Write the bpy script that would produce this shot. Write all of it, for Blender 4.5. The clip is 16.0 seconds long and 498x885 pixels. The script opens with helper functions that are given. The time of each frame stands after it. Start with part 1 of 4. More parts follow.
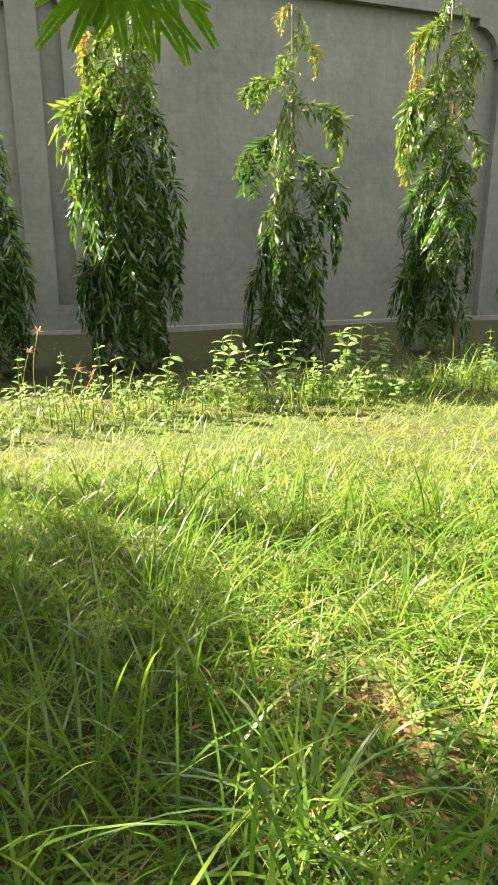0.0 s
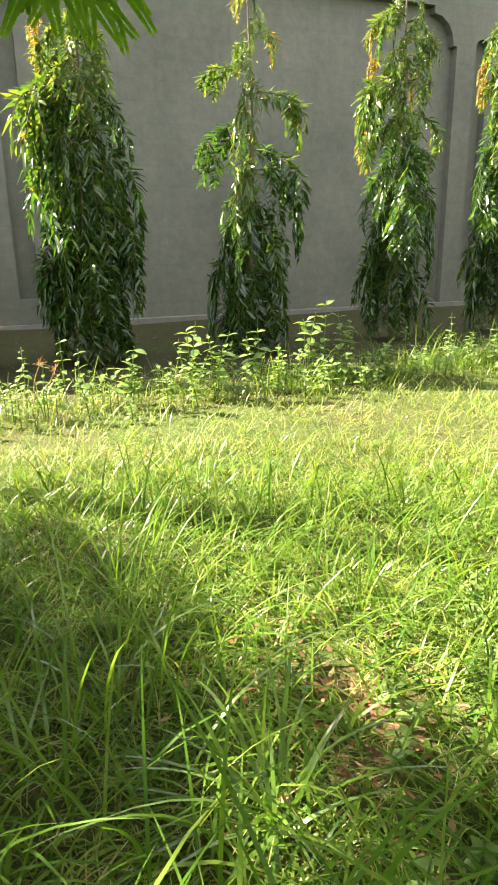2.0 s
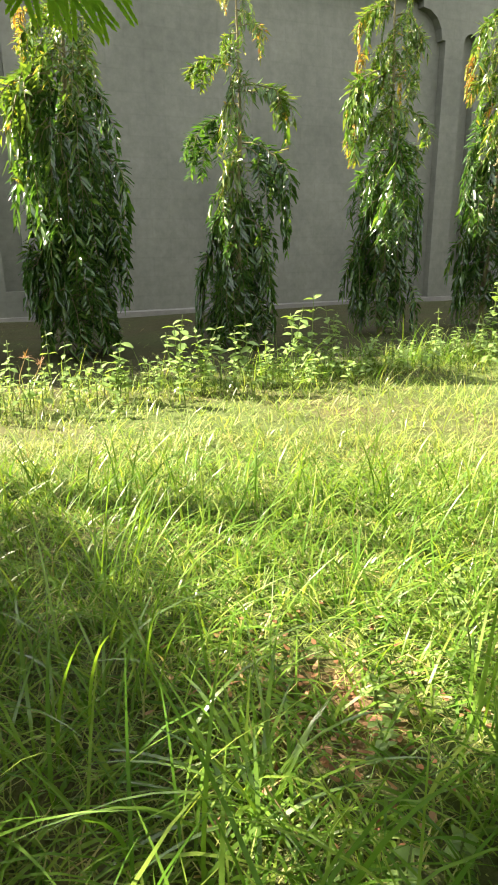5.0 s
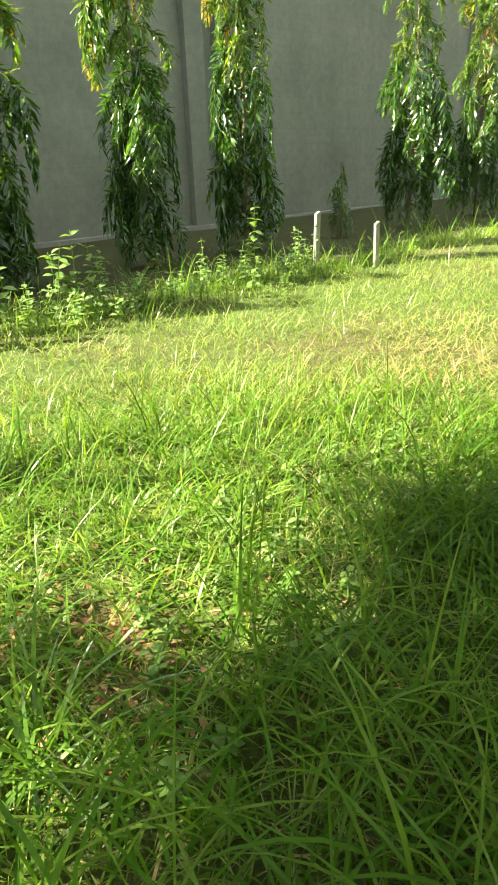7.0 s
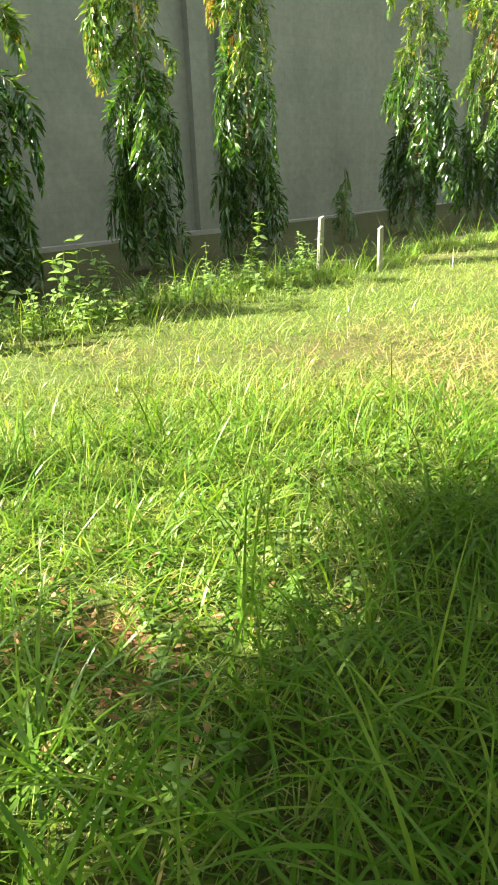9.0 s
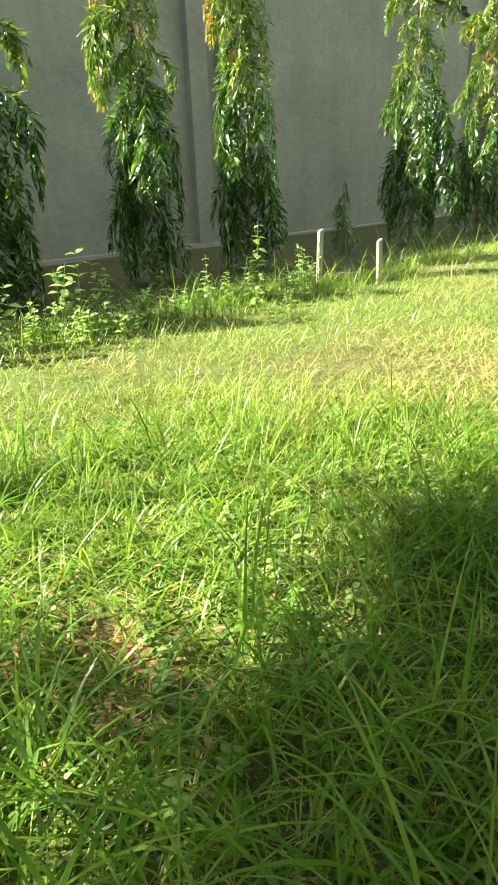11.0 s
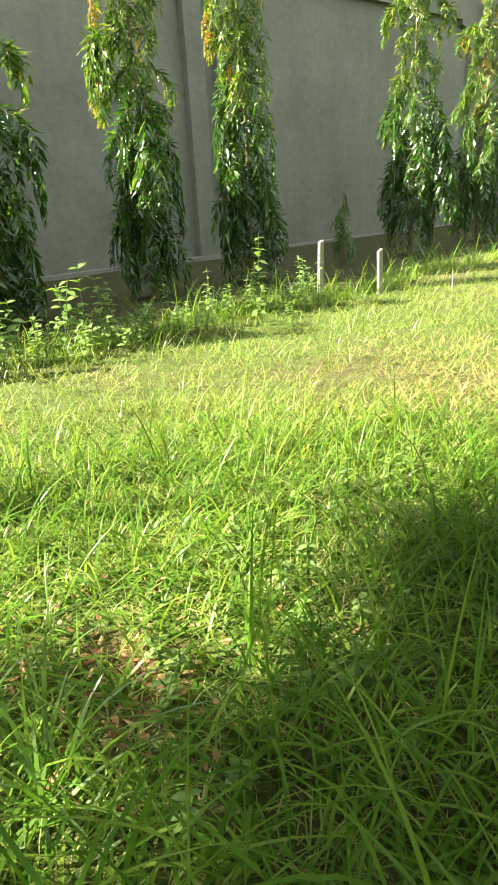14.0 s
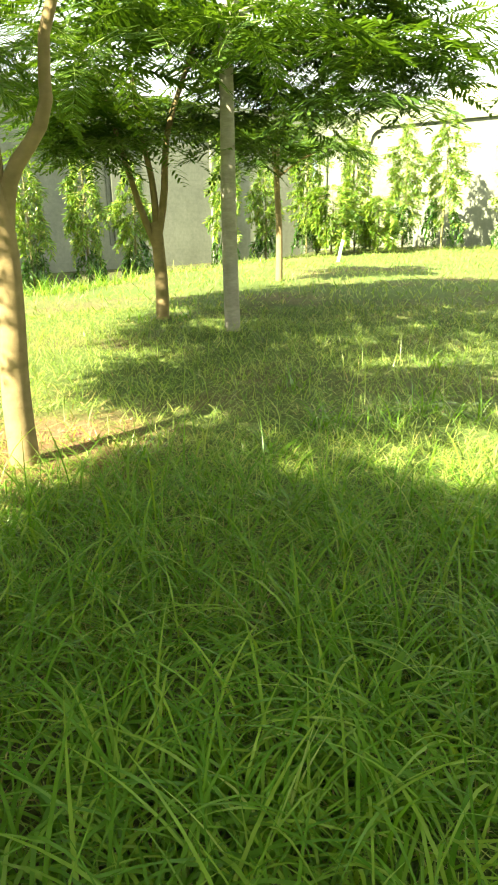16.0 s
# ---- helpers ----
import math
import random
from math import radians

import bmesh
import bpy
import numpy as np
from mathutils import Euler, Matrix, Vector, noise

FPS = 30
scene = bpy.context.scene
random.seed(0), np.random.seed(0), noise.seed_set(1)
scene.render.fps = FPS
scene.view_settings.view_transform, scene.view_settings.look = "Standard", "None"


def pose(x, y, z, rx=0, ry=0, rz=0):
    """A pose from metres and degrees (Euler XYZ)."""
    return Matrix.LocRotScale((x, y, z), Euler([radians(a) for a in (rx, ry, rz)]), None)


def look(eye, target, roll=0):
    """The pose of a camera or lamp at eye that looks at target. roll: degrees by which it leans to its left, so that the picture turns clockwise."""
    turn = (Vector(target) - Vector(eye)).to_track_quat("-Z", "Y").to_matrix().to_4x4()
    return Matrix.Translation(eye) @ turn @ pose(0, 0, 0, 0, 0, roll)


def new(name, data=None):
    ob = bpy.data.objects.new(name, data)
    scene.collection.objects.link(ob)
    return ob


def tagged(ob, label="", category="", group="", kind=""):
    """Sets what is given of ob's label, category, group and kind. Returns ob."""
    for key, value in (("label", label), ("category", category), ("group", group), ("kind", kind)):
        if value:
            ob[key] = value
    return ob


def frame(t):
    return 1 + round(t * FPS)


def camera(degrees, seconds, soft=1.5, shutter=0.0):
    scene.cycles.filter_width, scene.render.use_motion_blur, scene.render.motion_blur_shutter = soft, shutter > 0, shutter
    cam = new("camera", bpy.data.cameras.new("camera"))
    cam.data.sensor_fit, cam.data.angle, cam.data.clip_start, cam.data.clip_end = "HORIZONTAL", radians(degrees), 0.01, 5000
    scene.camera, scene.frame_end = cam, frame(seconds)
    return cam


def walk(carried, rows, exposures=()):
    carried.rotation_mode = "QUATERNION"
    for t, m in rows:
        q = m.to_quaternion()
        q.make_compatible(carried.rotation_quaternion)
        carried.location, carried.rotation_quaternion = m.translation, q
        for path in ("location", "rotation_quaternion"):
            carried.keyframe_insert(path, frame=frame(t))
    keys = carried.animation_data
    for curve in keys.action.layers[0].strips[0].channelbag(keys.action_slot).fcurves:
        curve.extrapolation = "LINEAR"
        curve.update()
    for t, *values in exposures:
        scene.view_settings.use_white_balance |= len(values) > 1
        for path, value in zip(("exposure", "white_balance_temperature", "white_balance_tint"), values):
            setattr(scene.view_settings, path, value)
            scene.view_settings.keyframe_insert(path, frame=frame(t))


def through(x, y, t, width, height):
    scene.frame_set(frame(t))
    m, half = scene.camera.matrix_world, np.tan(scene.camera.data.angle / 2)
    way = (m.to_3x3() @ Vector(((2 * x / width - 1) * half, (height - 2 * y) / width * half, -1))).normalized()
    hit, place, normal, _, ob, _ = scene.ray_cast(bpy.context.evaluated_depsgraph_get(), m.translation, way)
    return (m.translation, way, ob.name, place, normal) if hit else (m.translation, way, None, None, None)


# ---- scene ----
# camera and its path: it turns on an outstretched arm
cam = camera(42.15, 16.0, soft=1.9)
PATH = [
    (0.0, (0.000, 0.000, 0.920), (0.000, 3.843, -0.188), -0.01),
    (0.5, (0.010, -0.000, 0.920), (0.108, 3.848, -0.167), 0.08),
    (1.0, (0.014, -0.000, 0.920), (0.145, 3.839, -0.196), 0.13),
    (1.5, (0.016, -0.000, 0.920), (0.168, 3.826, -0.236), -0.83),
    (2.0, (0.019, -0.000, 0.920), (0.203, 3.822, -0.244), -0.90),
    (2.5, (0.019, -0.000, 0.920), (0.199, 3.831, -0.214), -0.97),
    (3.0, (0.021, -0.001, 0.920), (0.221, 3.818, -0.253), -0.52),
    (3.2, (0.022, -0.001, 0.920), (0.234, 3.809, -0.280), -0.34),
    (5.3, (0.029, -0.001, 0.920), (0.306, 3.804, -0.281), -0.61),
    (5.5, (0.054, -0.004, 0.920), (0.564, 3.776, -0.287), -1.44),
    (5.6, (0.069, -0.006, 0.920), (0.728, 3.756, -0.268), -2.32),
    (5.8, (0.109, -0.015, 0.920), (1.137, 3.633, -0.358), -2.09),
    (5.9, (0.129, -0.022, 0.920), (1.336, 3.504, -0.534), -2.79),
    (6.0, (0.138, -0.025, 0.920), (1.416, 3.449, -0.597), -3.11),
    (6.1, (0.149, -0.029, 0.920), (1.521, 3.376, -0.669), -2.33),
    (6.5, (0.160, -0.034, 0.920), (1.634, 3.332, -0.662), -1.51),
    (7.0, (0.150, -0.029, 0.920), (1.524, 3.374, -0.671), -2.30),
    (7.5, (0.148, -0.028, 0.920), (1.512, 3.406, -0.612), -2.68),
    (8.0, (0.151, -0.030, 0.920), (1.551, 3.396, -0.599), -2.83),
    (8.5, (0.148, -0.028, 0.920), (1.519, 3.418, -0.579), -3.26),
    (9.0, (0.148, -0.028, 0.920), (1.508, 3.392, -0.646), -2.33),
    (9.2, (0.147, -0.028, 0.920), (1.494, 3.388, -0.666), -2.43),
    (11.5, (0.148, -0.028, 0.920), (1.525, 3.423, -0.561), -2.51),
    (12.0, (0.148, -0.028, 0.920), (1.522, 3.426, -0.557), -2.69),
    (12.5, (0.146, -0.028, 0.920), (1.503, 3.441, -0.539), -2.95),
    (13.0, (0.146, -0.027, 0.920), (1.504, 3.445, -0.527), -3.08),
    (13.5, (0.146, -0.028, 0.920), (1.507, 3.445, -0.525), -3.41),
    (14.0, (0.146, -0.028, 0.920), (1.511, 3.448, -0.513), -3.38),
    (14.5, (0.153, -0.030, 0.920), (1.565, 3.381, -0.619), -3.88),
    (14.7, (0.185, -0.045, 0.920), (1.938, 3.315, -0.359), -3.19),
    (14.8, (0.213, -0.061, 0.920), (2.244, 3.168, -0.281), -2.62),
    (15.0, (0.251, -0.088, 0.920), (2.614, 2.847, -0.422), -3.02),
    (15.2, (0.279, -0.113, 0.920), (2.924, 2.608, -0.343), -1.94),
    (15.4, (0.292, -0.127, 0.920), (3.044, 2.451, -0.415), -3.11),
    (15.5, (0.308, -0.145, 0.920), (3.174, 2.227, -0.549), -3.61),
    (15.6, (0.327, -0.169, 0.920), (3.360, 1.977, -0.560), -3.52),
    (15.7, (0.338, -0.186, 0.920), (3.489, 1.803, -0.535), -3.68),
    (15.8, (0.353, -0.213, 0.920), (3.663, 1.542, -0.483), -2.44),
    (16.0, (0.374, -0.259, 0.920), (3.924, 1.078, -0.349), -1.06),
]
walk(cam, [(t, look(e, g, r)) for t, e, g, r in PATH], exposures=[(0, 2.68, 6250, 24), (6.0, 2.66, 6220, 25), (6.6, 2.52, 6300, 6), (7.0, 2.52, 6300, 6), (12.0, 2.57, 6200, 11), (14.2, 2.57, 6200, 12), (15.0, 2.6, 6150, 10), (15.5, 2.52, 6550, 5), (16, 3.1, 6780, 1)])
# ---- world and sun ----
SUN_EL = 39.5
SUN_TO = Vector((-0.9205, 0.3907, 0.0)).normalized() * math.cos(radians(SUN_EL)) + Vector((0, 0, math.sin(radians(SUN_EL))))
world = bpy.data.worlds.new("sky")
scene.world = world
world.use_nodes = True
wn = world.node_tree
sky = wn.nodes.new("ShaderNodeTexSky")
sky.sky_type, sky.sun_disc = "NISHITA", False
sky.sun_elevation, sky.sun_rotation = radians(SUN_EL), math.atan2(SUN_TO.x, SUN_TO.y)
sky.dust_density = 2.5
bg = wn.nodes["Background"]
bg.inputs["Strength"].default_value = 0.036
# thin bright clouds over the blue
wtc = wn.nodes.new("ShaderNodeTexCoord")
wnoise = wn.nodes.new("ShaderNodeTexNoise")
wnoise.inputs["Scale"].default_value, wnoise.inputs["Detail"].default_value = 2.2, 6
wramp = wn.nodes.new("ShaderNodeValToRGB")
wramp.color_ramp.elements[0].position, wramp.color_ramp.elements[1].position = 0.32, 0.52
wmix = wn.nodes.new("ShaderNodeMix")
wmix.data_type = "RGBA"
wn.links.new(wtc.outputs["Generated"], wnoise.inputs["Vector"])
wn.links.new(wnoise.outputs["Fac"], wramp.inputs["Fac"])
wn.links.new(wramp.outputs["Color"], wmix.inputs["Factor"])
wn.links.new(sky.outputs["Color"], wmix.inputs["A"])
wmix.inputs["B"].default_value = (10.0, 10.0, 10.0, 1)
wn.links.new(wmix.outputs["Result"], bg.inputs["Color"])
sun_data = bpy.data.lights.new("sun", "SUN")
sun_data.energy, sun_data.angle, sun_data.color = 5.0, radians(0.53), (1.0, 0.88, 0.645)
sun = new("sun", sun_data)
sun.matrix_world = look(SUN_TO * 60, (0, 0, 0))


# ---- materials ----
def mat(name):
    m = bpy.data.materials.new(name)
    m.use_nodes = True
    nt = m.node_tree
    return m, nt, nt.nodes["Principled BSDF"]


def node(nt, kind, **values):
    n = nt.nodes.new("ShaderNode" + kind)
    for key, v in values.items():
        n.inputs[key.replace("_", " ")].default_value = v
    return n


def ramp(nt, fac, *stops):
    r = nt.nodes.new("ShaderNodeValToRGB")
    while len(r.color_ramp.elements) < len(stops):
        r.color_ramp.elements.new(0.5)
    for e, (p, c) in zip(r.color_ramp.elements, stops):
        e.position, e.color = p, (*c, 1)
    nt.links.new(fac, r.inputs["Fac"])
    return r.outputs["Color"]


def blend(nt, fac, a, b, mode="MIX"):
    m = nt.nodes.new("ShaderNodeMix")
    m.data_type, m.blend_type = "RGBA", mode
    for socket, v in (("Factor", fac), ("A", a), ("B", b)):
        if isinstance(v, bpy.types.NodeSocket):
            nt.links.new(v, m.inputs[socket])
        elif socket == "Factor":
            m.inputs["Factor"].default_value = v
        else:
            m.inputs[socket].default_value = (*v, 1)
    return m.outputs["Result"]


def noise_of(nt, scale, detail=4, rough=0.6, stretch=None):
    tc = nt.nodes.new("ShaderNodeTexCoord")
    n = node(nt, "TexNoise", Scale=scale, Detail=detail, Roughness=rough)
    if stretch:
        mp = nt.nodes.new("ShaderNodeMapping")
        mp.inputs["Scale"].default_value = stretch
        nt.links.new(tc.outputs["Object"], mp.inputs["Vector"])
        nt.links.new(mp.outputs["Vector"], n.inputs["Vector"])
    else:
        nt.links.new(tc.outputs["Object"], n.inputs["Vector"])
    return n.outputs["Fac"]


def bump(nt, bsdf, height, strength=0.4, distance=0.02):
    b = node(nt, "Bump", Strength=strength, Distance=distance)
    nt.links.new(height, b.inputs["Height"])
    nt.links.new(b.outputs["Normal"], bsdf.inputs["Normal"])


def leaf_material(name, stops, through=0.45, rough=0.45, gloss=0.5, tint=(1.15, 1.1, 0.45), per_object=False):
    """Leaf: colour varies leaf by leaf; some of the light comes through it."""
    m, nt, bsdf = mat(name)
    if per_object:
        info = nt.nodes.new("ShaderNodeObjectInfo")
    geo = nt.nodes.new("ShaderNodeNewGeometry")
    col = ramp(nt, geo.outputs["Random Per Island"], *stops)
    big = noise_of(nt, 1.3, 3)
    col = blend(nt, 0.5, col, ramp(nt, big, (0.3, (0.55, 0.6, 0.5)), (0.7, (1.3, 1.25, 1.1))), "MULTIPLY")
    if per_object:
        col = blend(nt, 0.6, col, ramp(nt, info.outputs["Random"], (0, (0.7, 0.75, 0.7)), (1, (1.25, 1.2, 1.0))), "MULTIPLY")
    nt.links.new(col, bsdf.inputs["Base Color"])
    bsdf.inputs["Roughness"].default_value = rough
    bsdf.inputs["Specular IOR Level"].default_value = gloss
    tr = nt.nodes.new("ShaderNodeBsdfTranslucent")
    nt.links.new(blend(nt, 1.0, col, tint, "MULTIPLY"), tr.inputs["Color"])
    mix = nt.nodes.new("ShaderNodeMixShader")
    mix.inputs["Fac"].default_value = through
    nt.links.new(bsdf.outputs["BSDF"], mix.inputs[1])
    nt.links.new(tr.outputs["BSDF"], mix.inputs[2])
    nt.links.new(mix.outputs["Shader"], nt.nodes["Material Output"].inputs["Surface"])
    return m


GRASS = leaf_material("grass_blade", [(0, (0.10, 0.20, 0.035)), (0.4, (0.21, 0.33, 0.065)), (0.75, (0.32, 0.41, 0.105)), (0.95, (0.38, 0.42, 0.14)), (1, (0.46, 0.39, 0.2))], 0.42, 0.5, 0.35, (1.25, 1.2, 0.6))
NEAR_GRASS = leaf_material("near_grass_blade", [(0, (0.1, 0.195, 0.031)), (0.4, (0.225, 0.335, 0.066)), (0.75, (0.355, 0.43, 0.115)), (0.92, (0.45, 0.44, 0.175)), (1, (0.48, 0.37, 0.2))], 0.42, 0.38, 0.4, (1.25, 1.18, 0.6))
LONG_GRASS = leaf_material("long_grass_blade", [(0, (0.08, 0.20, 0.016)), (0.6, (0.148, 0.29, 0.031)), (1, (0.265, 0.39, 0.06))], 0.45, 0.36, 0.26, (1.3, 1.22, 0.45))
LAWN_BLADE = leaf_material("lawn_blade", [(0, (0.14, 0.26, 0.034)), (0.5, (0.24, 0.36, 0.068)), (1, (0.40, 0.46, 0.14))], 0.42, 0.34, 0.6, (1.25, 1.2, 0.55))
TUFT_GRASS = leaf_material("tuft_blade", [(0, (0.13, 0.275, 0.03)), (1, (0.17, 0.305, 0.042))], 0.42, 0.27, 1.0, (1.3, 1.25, 0.45), True)
DRY_GRASS = leaf_material("dry_grass", [(0, (0.36, 0.27, 0.12)), (1, (0.5, 0.4, 0.2))], 0.25, 0.6, 0.2)
WEED_LEAF = leaf_material("weed_leaf", [(0, (0.17, 0.31, 0.08)), (1, (0.27, 0.40, 0.13))], 0.4, 0.42, 0.5, (1.2, 1.2, 0.5), True)
ASHOKA_LEAF = leaf_material("mast_tree_leaf", [(0, (0.034, 0.090, 0.022)), (0.6, (0.060, 0.145, 0.030)), (0.9, (0.085, 0.18, 0.036)), (1, (0.15, 0.25, 0.05))], 0.34, 0.24, 0.9, (1.6, 1.7, 0.5), True)
ASHOKA_YOUNG = leaf_material("mast_tree_young_leaf", [(0, (0.06, 0.145, 0.022)), (0.6, (0.11, 0.22, 0.032)), (0.94, (0.2, 0.29, 0.046)), (0.98, (0.40, 0.32, 0.07)), (1, (0.44, 0.25, 0.07))], 0.4, 0.28, 0.6, (1.3, 1.2, 0.5), True)
ASHOKA_ORANGE = leaf_material("mast_tree_orange_leaf", [(0, (0.17, 0.26, 0.035)), (0.45, (0.33, 0.31, 0.055)), (0.8, (0.42, 0.26, 0.07)), (1, (0.38, 0.17, 0.06))], 0.45, 0.35, 0.5, (1.3, 1.1, 0.5), True)
# full sun on the far trees, put into a paler yellow-green leaf
ASHOKA_SUNLIT = leaf_material("mast_tree_sunlit_leaf", [(0, (0.09, 0.20, 0.028)), (0.7, (0.18, 0.30, 0.042)), (1, (0.30, 0.37, 0.06))], 0.4, 0.3, 0.6, (1.3, 1.2, 0.5), True)
# the low leaf stands in shade here; its sunlight is put into this colour
SUNLIT_FROND = leaf_material("sunlit_flame_leaflet", [(0, (0.2, 0.40, 0.035)), (1, (0.28, 0.47, 0.05))], 0.6, 0.5, 0.3, (1.3, 1.3, 0.4))
FROND = leaf_material("flame_tree_leaflet", [(0, (0.052, 0.115, 0.022)), (1, (0.105, 0.185, 0.032))], 0.4, 0.6, 0.2, (1.35, 1.3, 0.35), True)
LITTER = leaf_material("fallen_leaf", [(0, (0.16, 0.08, 0.035)), (0.5, (0.31, 0.165, 0.08)), (1, (0.5, 0.32, 0.18))], 0.15, 0.7, 0.2)
SEED = leaf_material("seed_head", [(0, (0.26, 0.15, 0.08)), (1, (0.40, 0.26, 0.15))], 0.2, 0.7, 0.2)


def plain(name, dark, light, scale, rough=0.8, relief=0.4, depth=0.01, stretch=None, blotch=0.9):
    m, nt, bsdf = mat(name)
    fine = noise_of(nt, scale, 6, 0.65, stretch)
    col = ramp(nt, fine, (0.25, dark), (0.75, light))
    big = noise_of(nt, blotch, 4, 0.6)
    col = blend(nt, 0.6, col, ramp(nt, big, (0.32, (0.72, 0.72, 0.72)), (0.68, (1.14, 1.13, 1.1))), "MULTIPLY")
    nt.links.new(col, bsdf.inputs["Base Color"])
    bsdf.inputs["Roughness"].default_value = rough
    bsdf.inputs["Specular IOR Level"].default_value = 0.25
    bump(nt, bsdf, fine, relief, depth)
    return m


def cement(name, dark, light):
    """Cement render: trowel mottling, rain streaks, and the ghost of the block courses under it."""
    m, nt, bsdf = mat(name)
    fine, cloud = noise_of(nt, 9, 6, 0.65), noise_of(nt, 0.8, 5, 0.65)
    streak = noise_of(nt, 2.2, 4, 0.6, (1, 1, 0.09))
    col = ramp(nt, fine, (0.25, dark), (0.75, light))
    col = blend(nt, 0.75, col, ramp(nt, cloud, (0.3, (0.74, 0.75, 0.73)), (0.7, (1.16, 1.15, 1.13))), "MULTIPLY")
    col = blend(nt, 0.4, col, ramp(nt, streak, (0.36, (0.78, 0.78, 0.75)), (0.6, (1.06, 1.06, 1.05))), "MULTIPLY")
    tc = nt.nodes.new("ShaderNodeTexCoord")
    sep, com = nt.nodes.new("ShaderNodeSeparateXYZ"), nt.nodes.new("ShaderNodeCombineXYZ")
    nt.links.new(tc.outputs["Object"], sep.inputs["Vector"])
    nt.links.new(sep.outputs["X"], com.inputs["X"])
    nt.links.new(sep.outputs["Z"], com.inputs["Y"])
    br = node(nt, "TexBrick", Scale=1.0, Mortar_Size=0.012, Mortar_Smooth=0.6, Brick_Width=0.46, Row_Height=0.235)
    br.inputs["Color1"].default_value, br.inputs["Color2"].default_value, br.inputs["Mortar"].default_value = (1, 1, 1, 1), (0.93, 0.93, 0.93, 1), (0.84, 0.84, 0.83, 1)
    nt.links.new(com.outputs["Vector"], br.inputs["Vector"])
    col = blend(nt, 0.35, col, br.outputs["Color"], "MULTIPLY")
    nt.links.new(col, bsdf.inputs["Base Color"])
    bsdf.inputs["Roughness"].default_value = 0.9
    bsdf.inputs["Specular IOR Level"].default_value = 0.25
    bump(nt, bsdf, fine, 0.35, 0.01)
    return m


RENDER_COAT = cement("cement_render", (0.146, 0.160, 0.122), (0.205, 0.223, 0.172))
KERB = plain("pale_kerb_cement", (0.19, 0.195, 0.162), (0.265, 0.27, 0.225), 9, 0.9, 0.4, 0.01)
BARK = plain("smooth_bark", (0.185, 0.142, 0.068), (0.29, 0.225, 0.115), 11, 0.8, 0.5, 0.010, (1, 1, 1.6), 5)
GREY_BARK = plain("grey_bark", (0.26, 0.24, 0.20), (0.42, 0.40, 0.35), 12, 0.85, 0.6, 0.012, (1, 1, 3), 5)
TWIG = plain("twig", (0.12, 0.12, 0.05), (0.24, 0.22, 0.1), 20, 0.7)
GREEN_STEM = plain("green_stem", (0.10, 0.17, 0.04), (0.2, 0.27, 0.07), 20, 0.6)
RACHIS = plain("leaf_stalk", (0.16, 0.26, 0.05), (0.26, 0.36, 0.09), 20, 0.5)
STAKE_WOOD = plain("weathered_wood", (0.28, 0.275, 0.245), (0.46, 0.45, 0.405), 16, 0.85, 0.7, 0.006, (1, 1, 0.12), 3)
WHITE_WOOD = plain("whitewashed_wood", (0.7, 0.7, 0.68), (0.84, 0.84, 0.82), 16, 0.8, 0.4, 0.005, (1, 1, 0.12), 3)
HOUSE_PAINT = plain("cream_house_paint", (0.6, 0.54, 0.45), (0.72, 0.66, 0.56), 6, 0.85, 0.2, 0.01)

SOIL, nt, bsdf = mat("soil_and_thatch")
n1, n2, n3 = noise_of(nt, 0.55, 5), noise_of(nt, 7, 6, 0.7), noise_of(nt, 60, 4, 0.7)
earth = ramp(nt, n2, (0.25, (0.07, 0.05, 0.03)), (0.75, (0.17, 0.12, 0.07)))
green = ramp(nt, n3, (0.3, (0.04, 0.07, 0.018)), (0.7, (0.12, 0.165, 0.04)))
col = blend(nt, ramp(nt, n1, (0.36, (0.35, 0.35, 0.35)), (0.52, (0.95, 0.95, 0.95))), earth, green)
tc = nt.nodes.new("ShaderNodeTexCoord")
worn = None
for cx, cy, r in ((2.58, 1.52, 0.72), (0.28, 1.08, 0.2)):
    vd = nt.nodes.new("ShaderNodeVectorMath")
    vd.operation = "DISTANCE"
    vd.inputs[1].default_value = (cx, cy, 0)
    nt.links.new(tc.outputs["Object"], vd.inputs[0])
    mr = nt.nodes.new("ShaderNodeMapRange")
    mr.inputs["From Min"].default_value, mr.inputs["From Max"].default_value = r, r * 0.35
    nt.links.new(vd.outputs["Value"], mr.inputs["Value"])
    if worn is None:
        worn = mr.outputs["Result"]
    else:
        mx = nt.nodes.new("ShaderNodeMath")
        mx.operation = "MAXIMUM"
        nt.links.new(worn, mx.inputs[0])
        nt.links.new(mr.outputs["Result"], mx.inputs[1])
        worn = mx.outputs["Value"]
red_earth = ramp(nt, n2, (0.25, (0.12, 0.056, 0.034)), (0.75, (0.27, 0.135, 0.085)))
wm = nt.nodes.new("ShaderNodeMath")
wm.operation = "MULTIPLY"
nt.links.new(worn, wm.inputs[0])
nt.links.new(ramp(nt, n2, (0.35, (0.15, 0.15, 0.15)), (0.6, (1, 1, 1))), wm.inputs[1])
col = blend(nt, wm.outputs["Value"], col, red_earth)
nt.links.new(col, bsdf.inputs["Base Color"])
bsdf.inputs["Roughness"].default_value = 0.95
bsdf.inputs["Specular IOR Level"].default_value = 0.15
bump(nt, bsdf, n3, 0.7, 0.02)


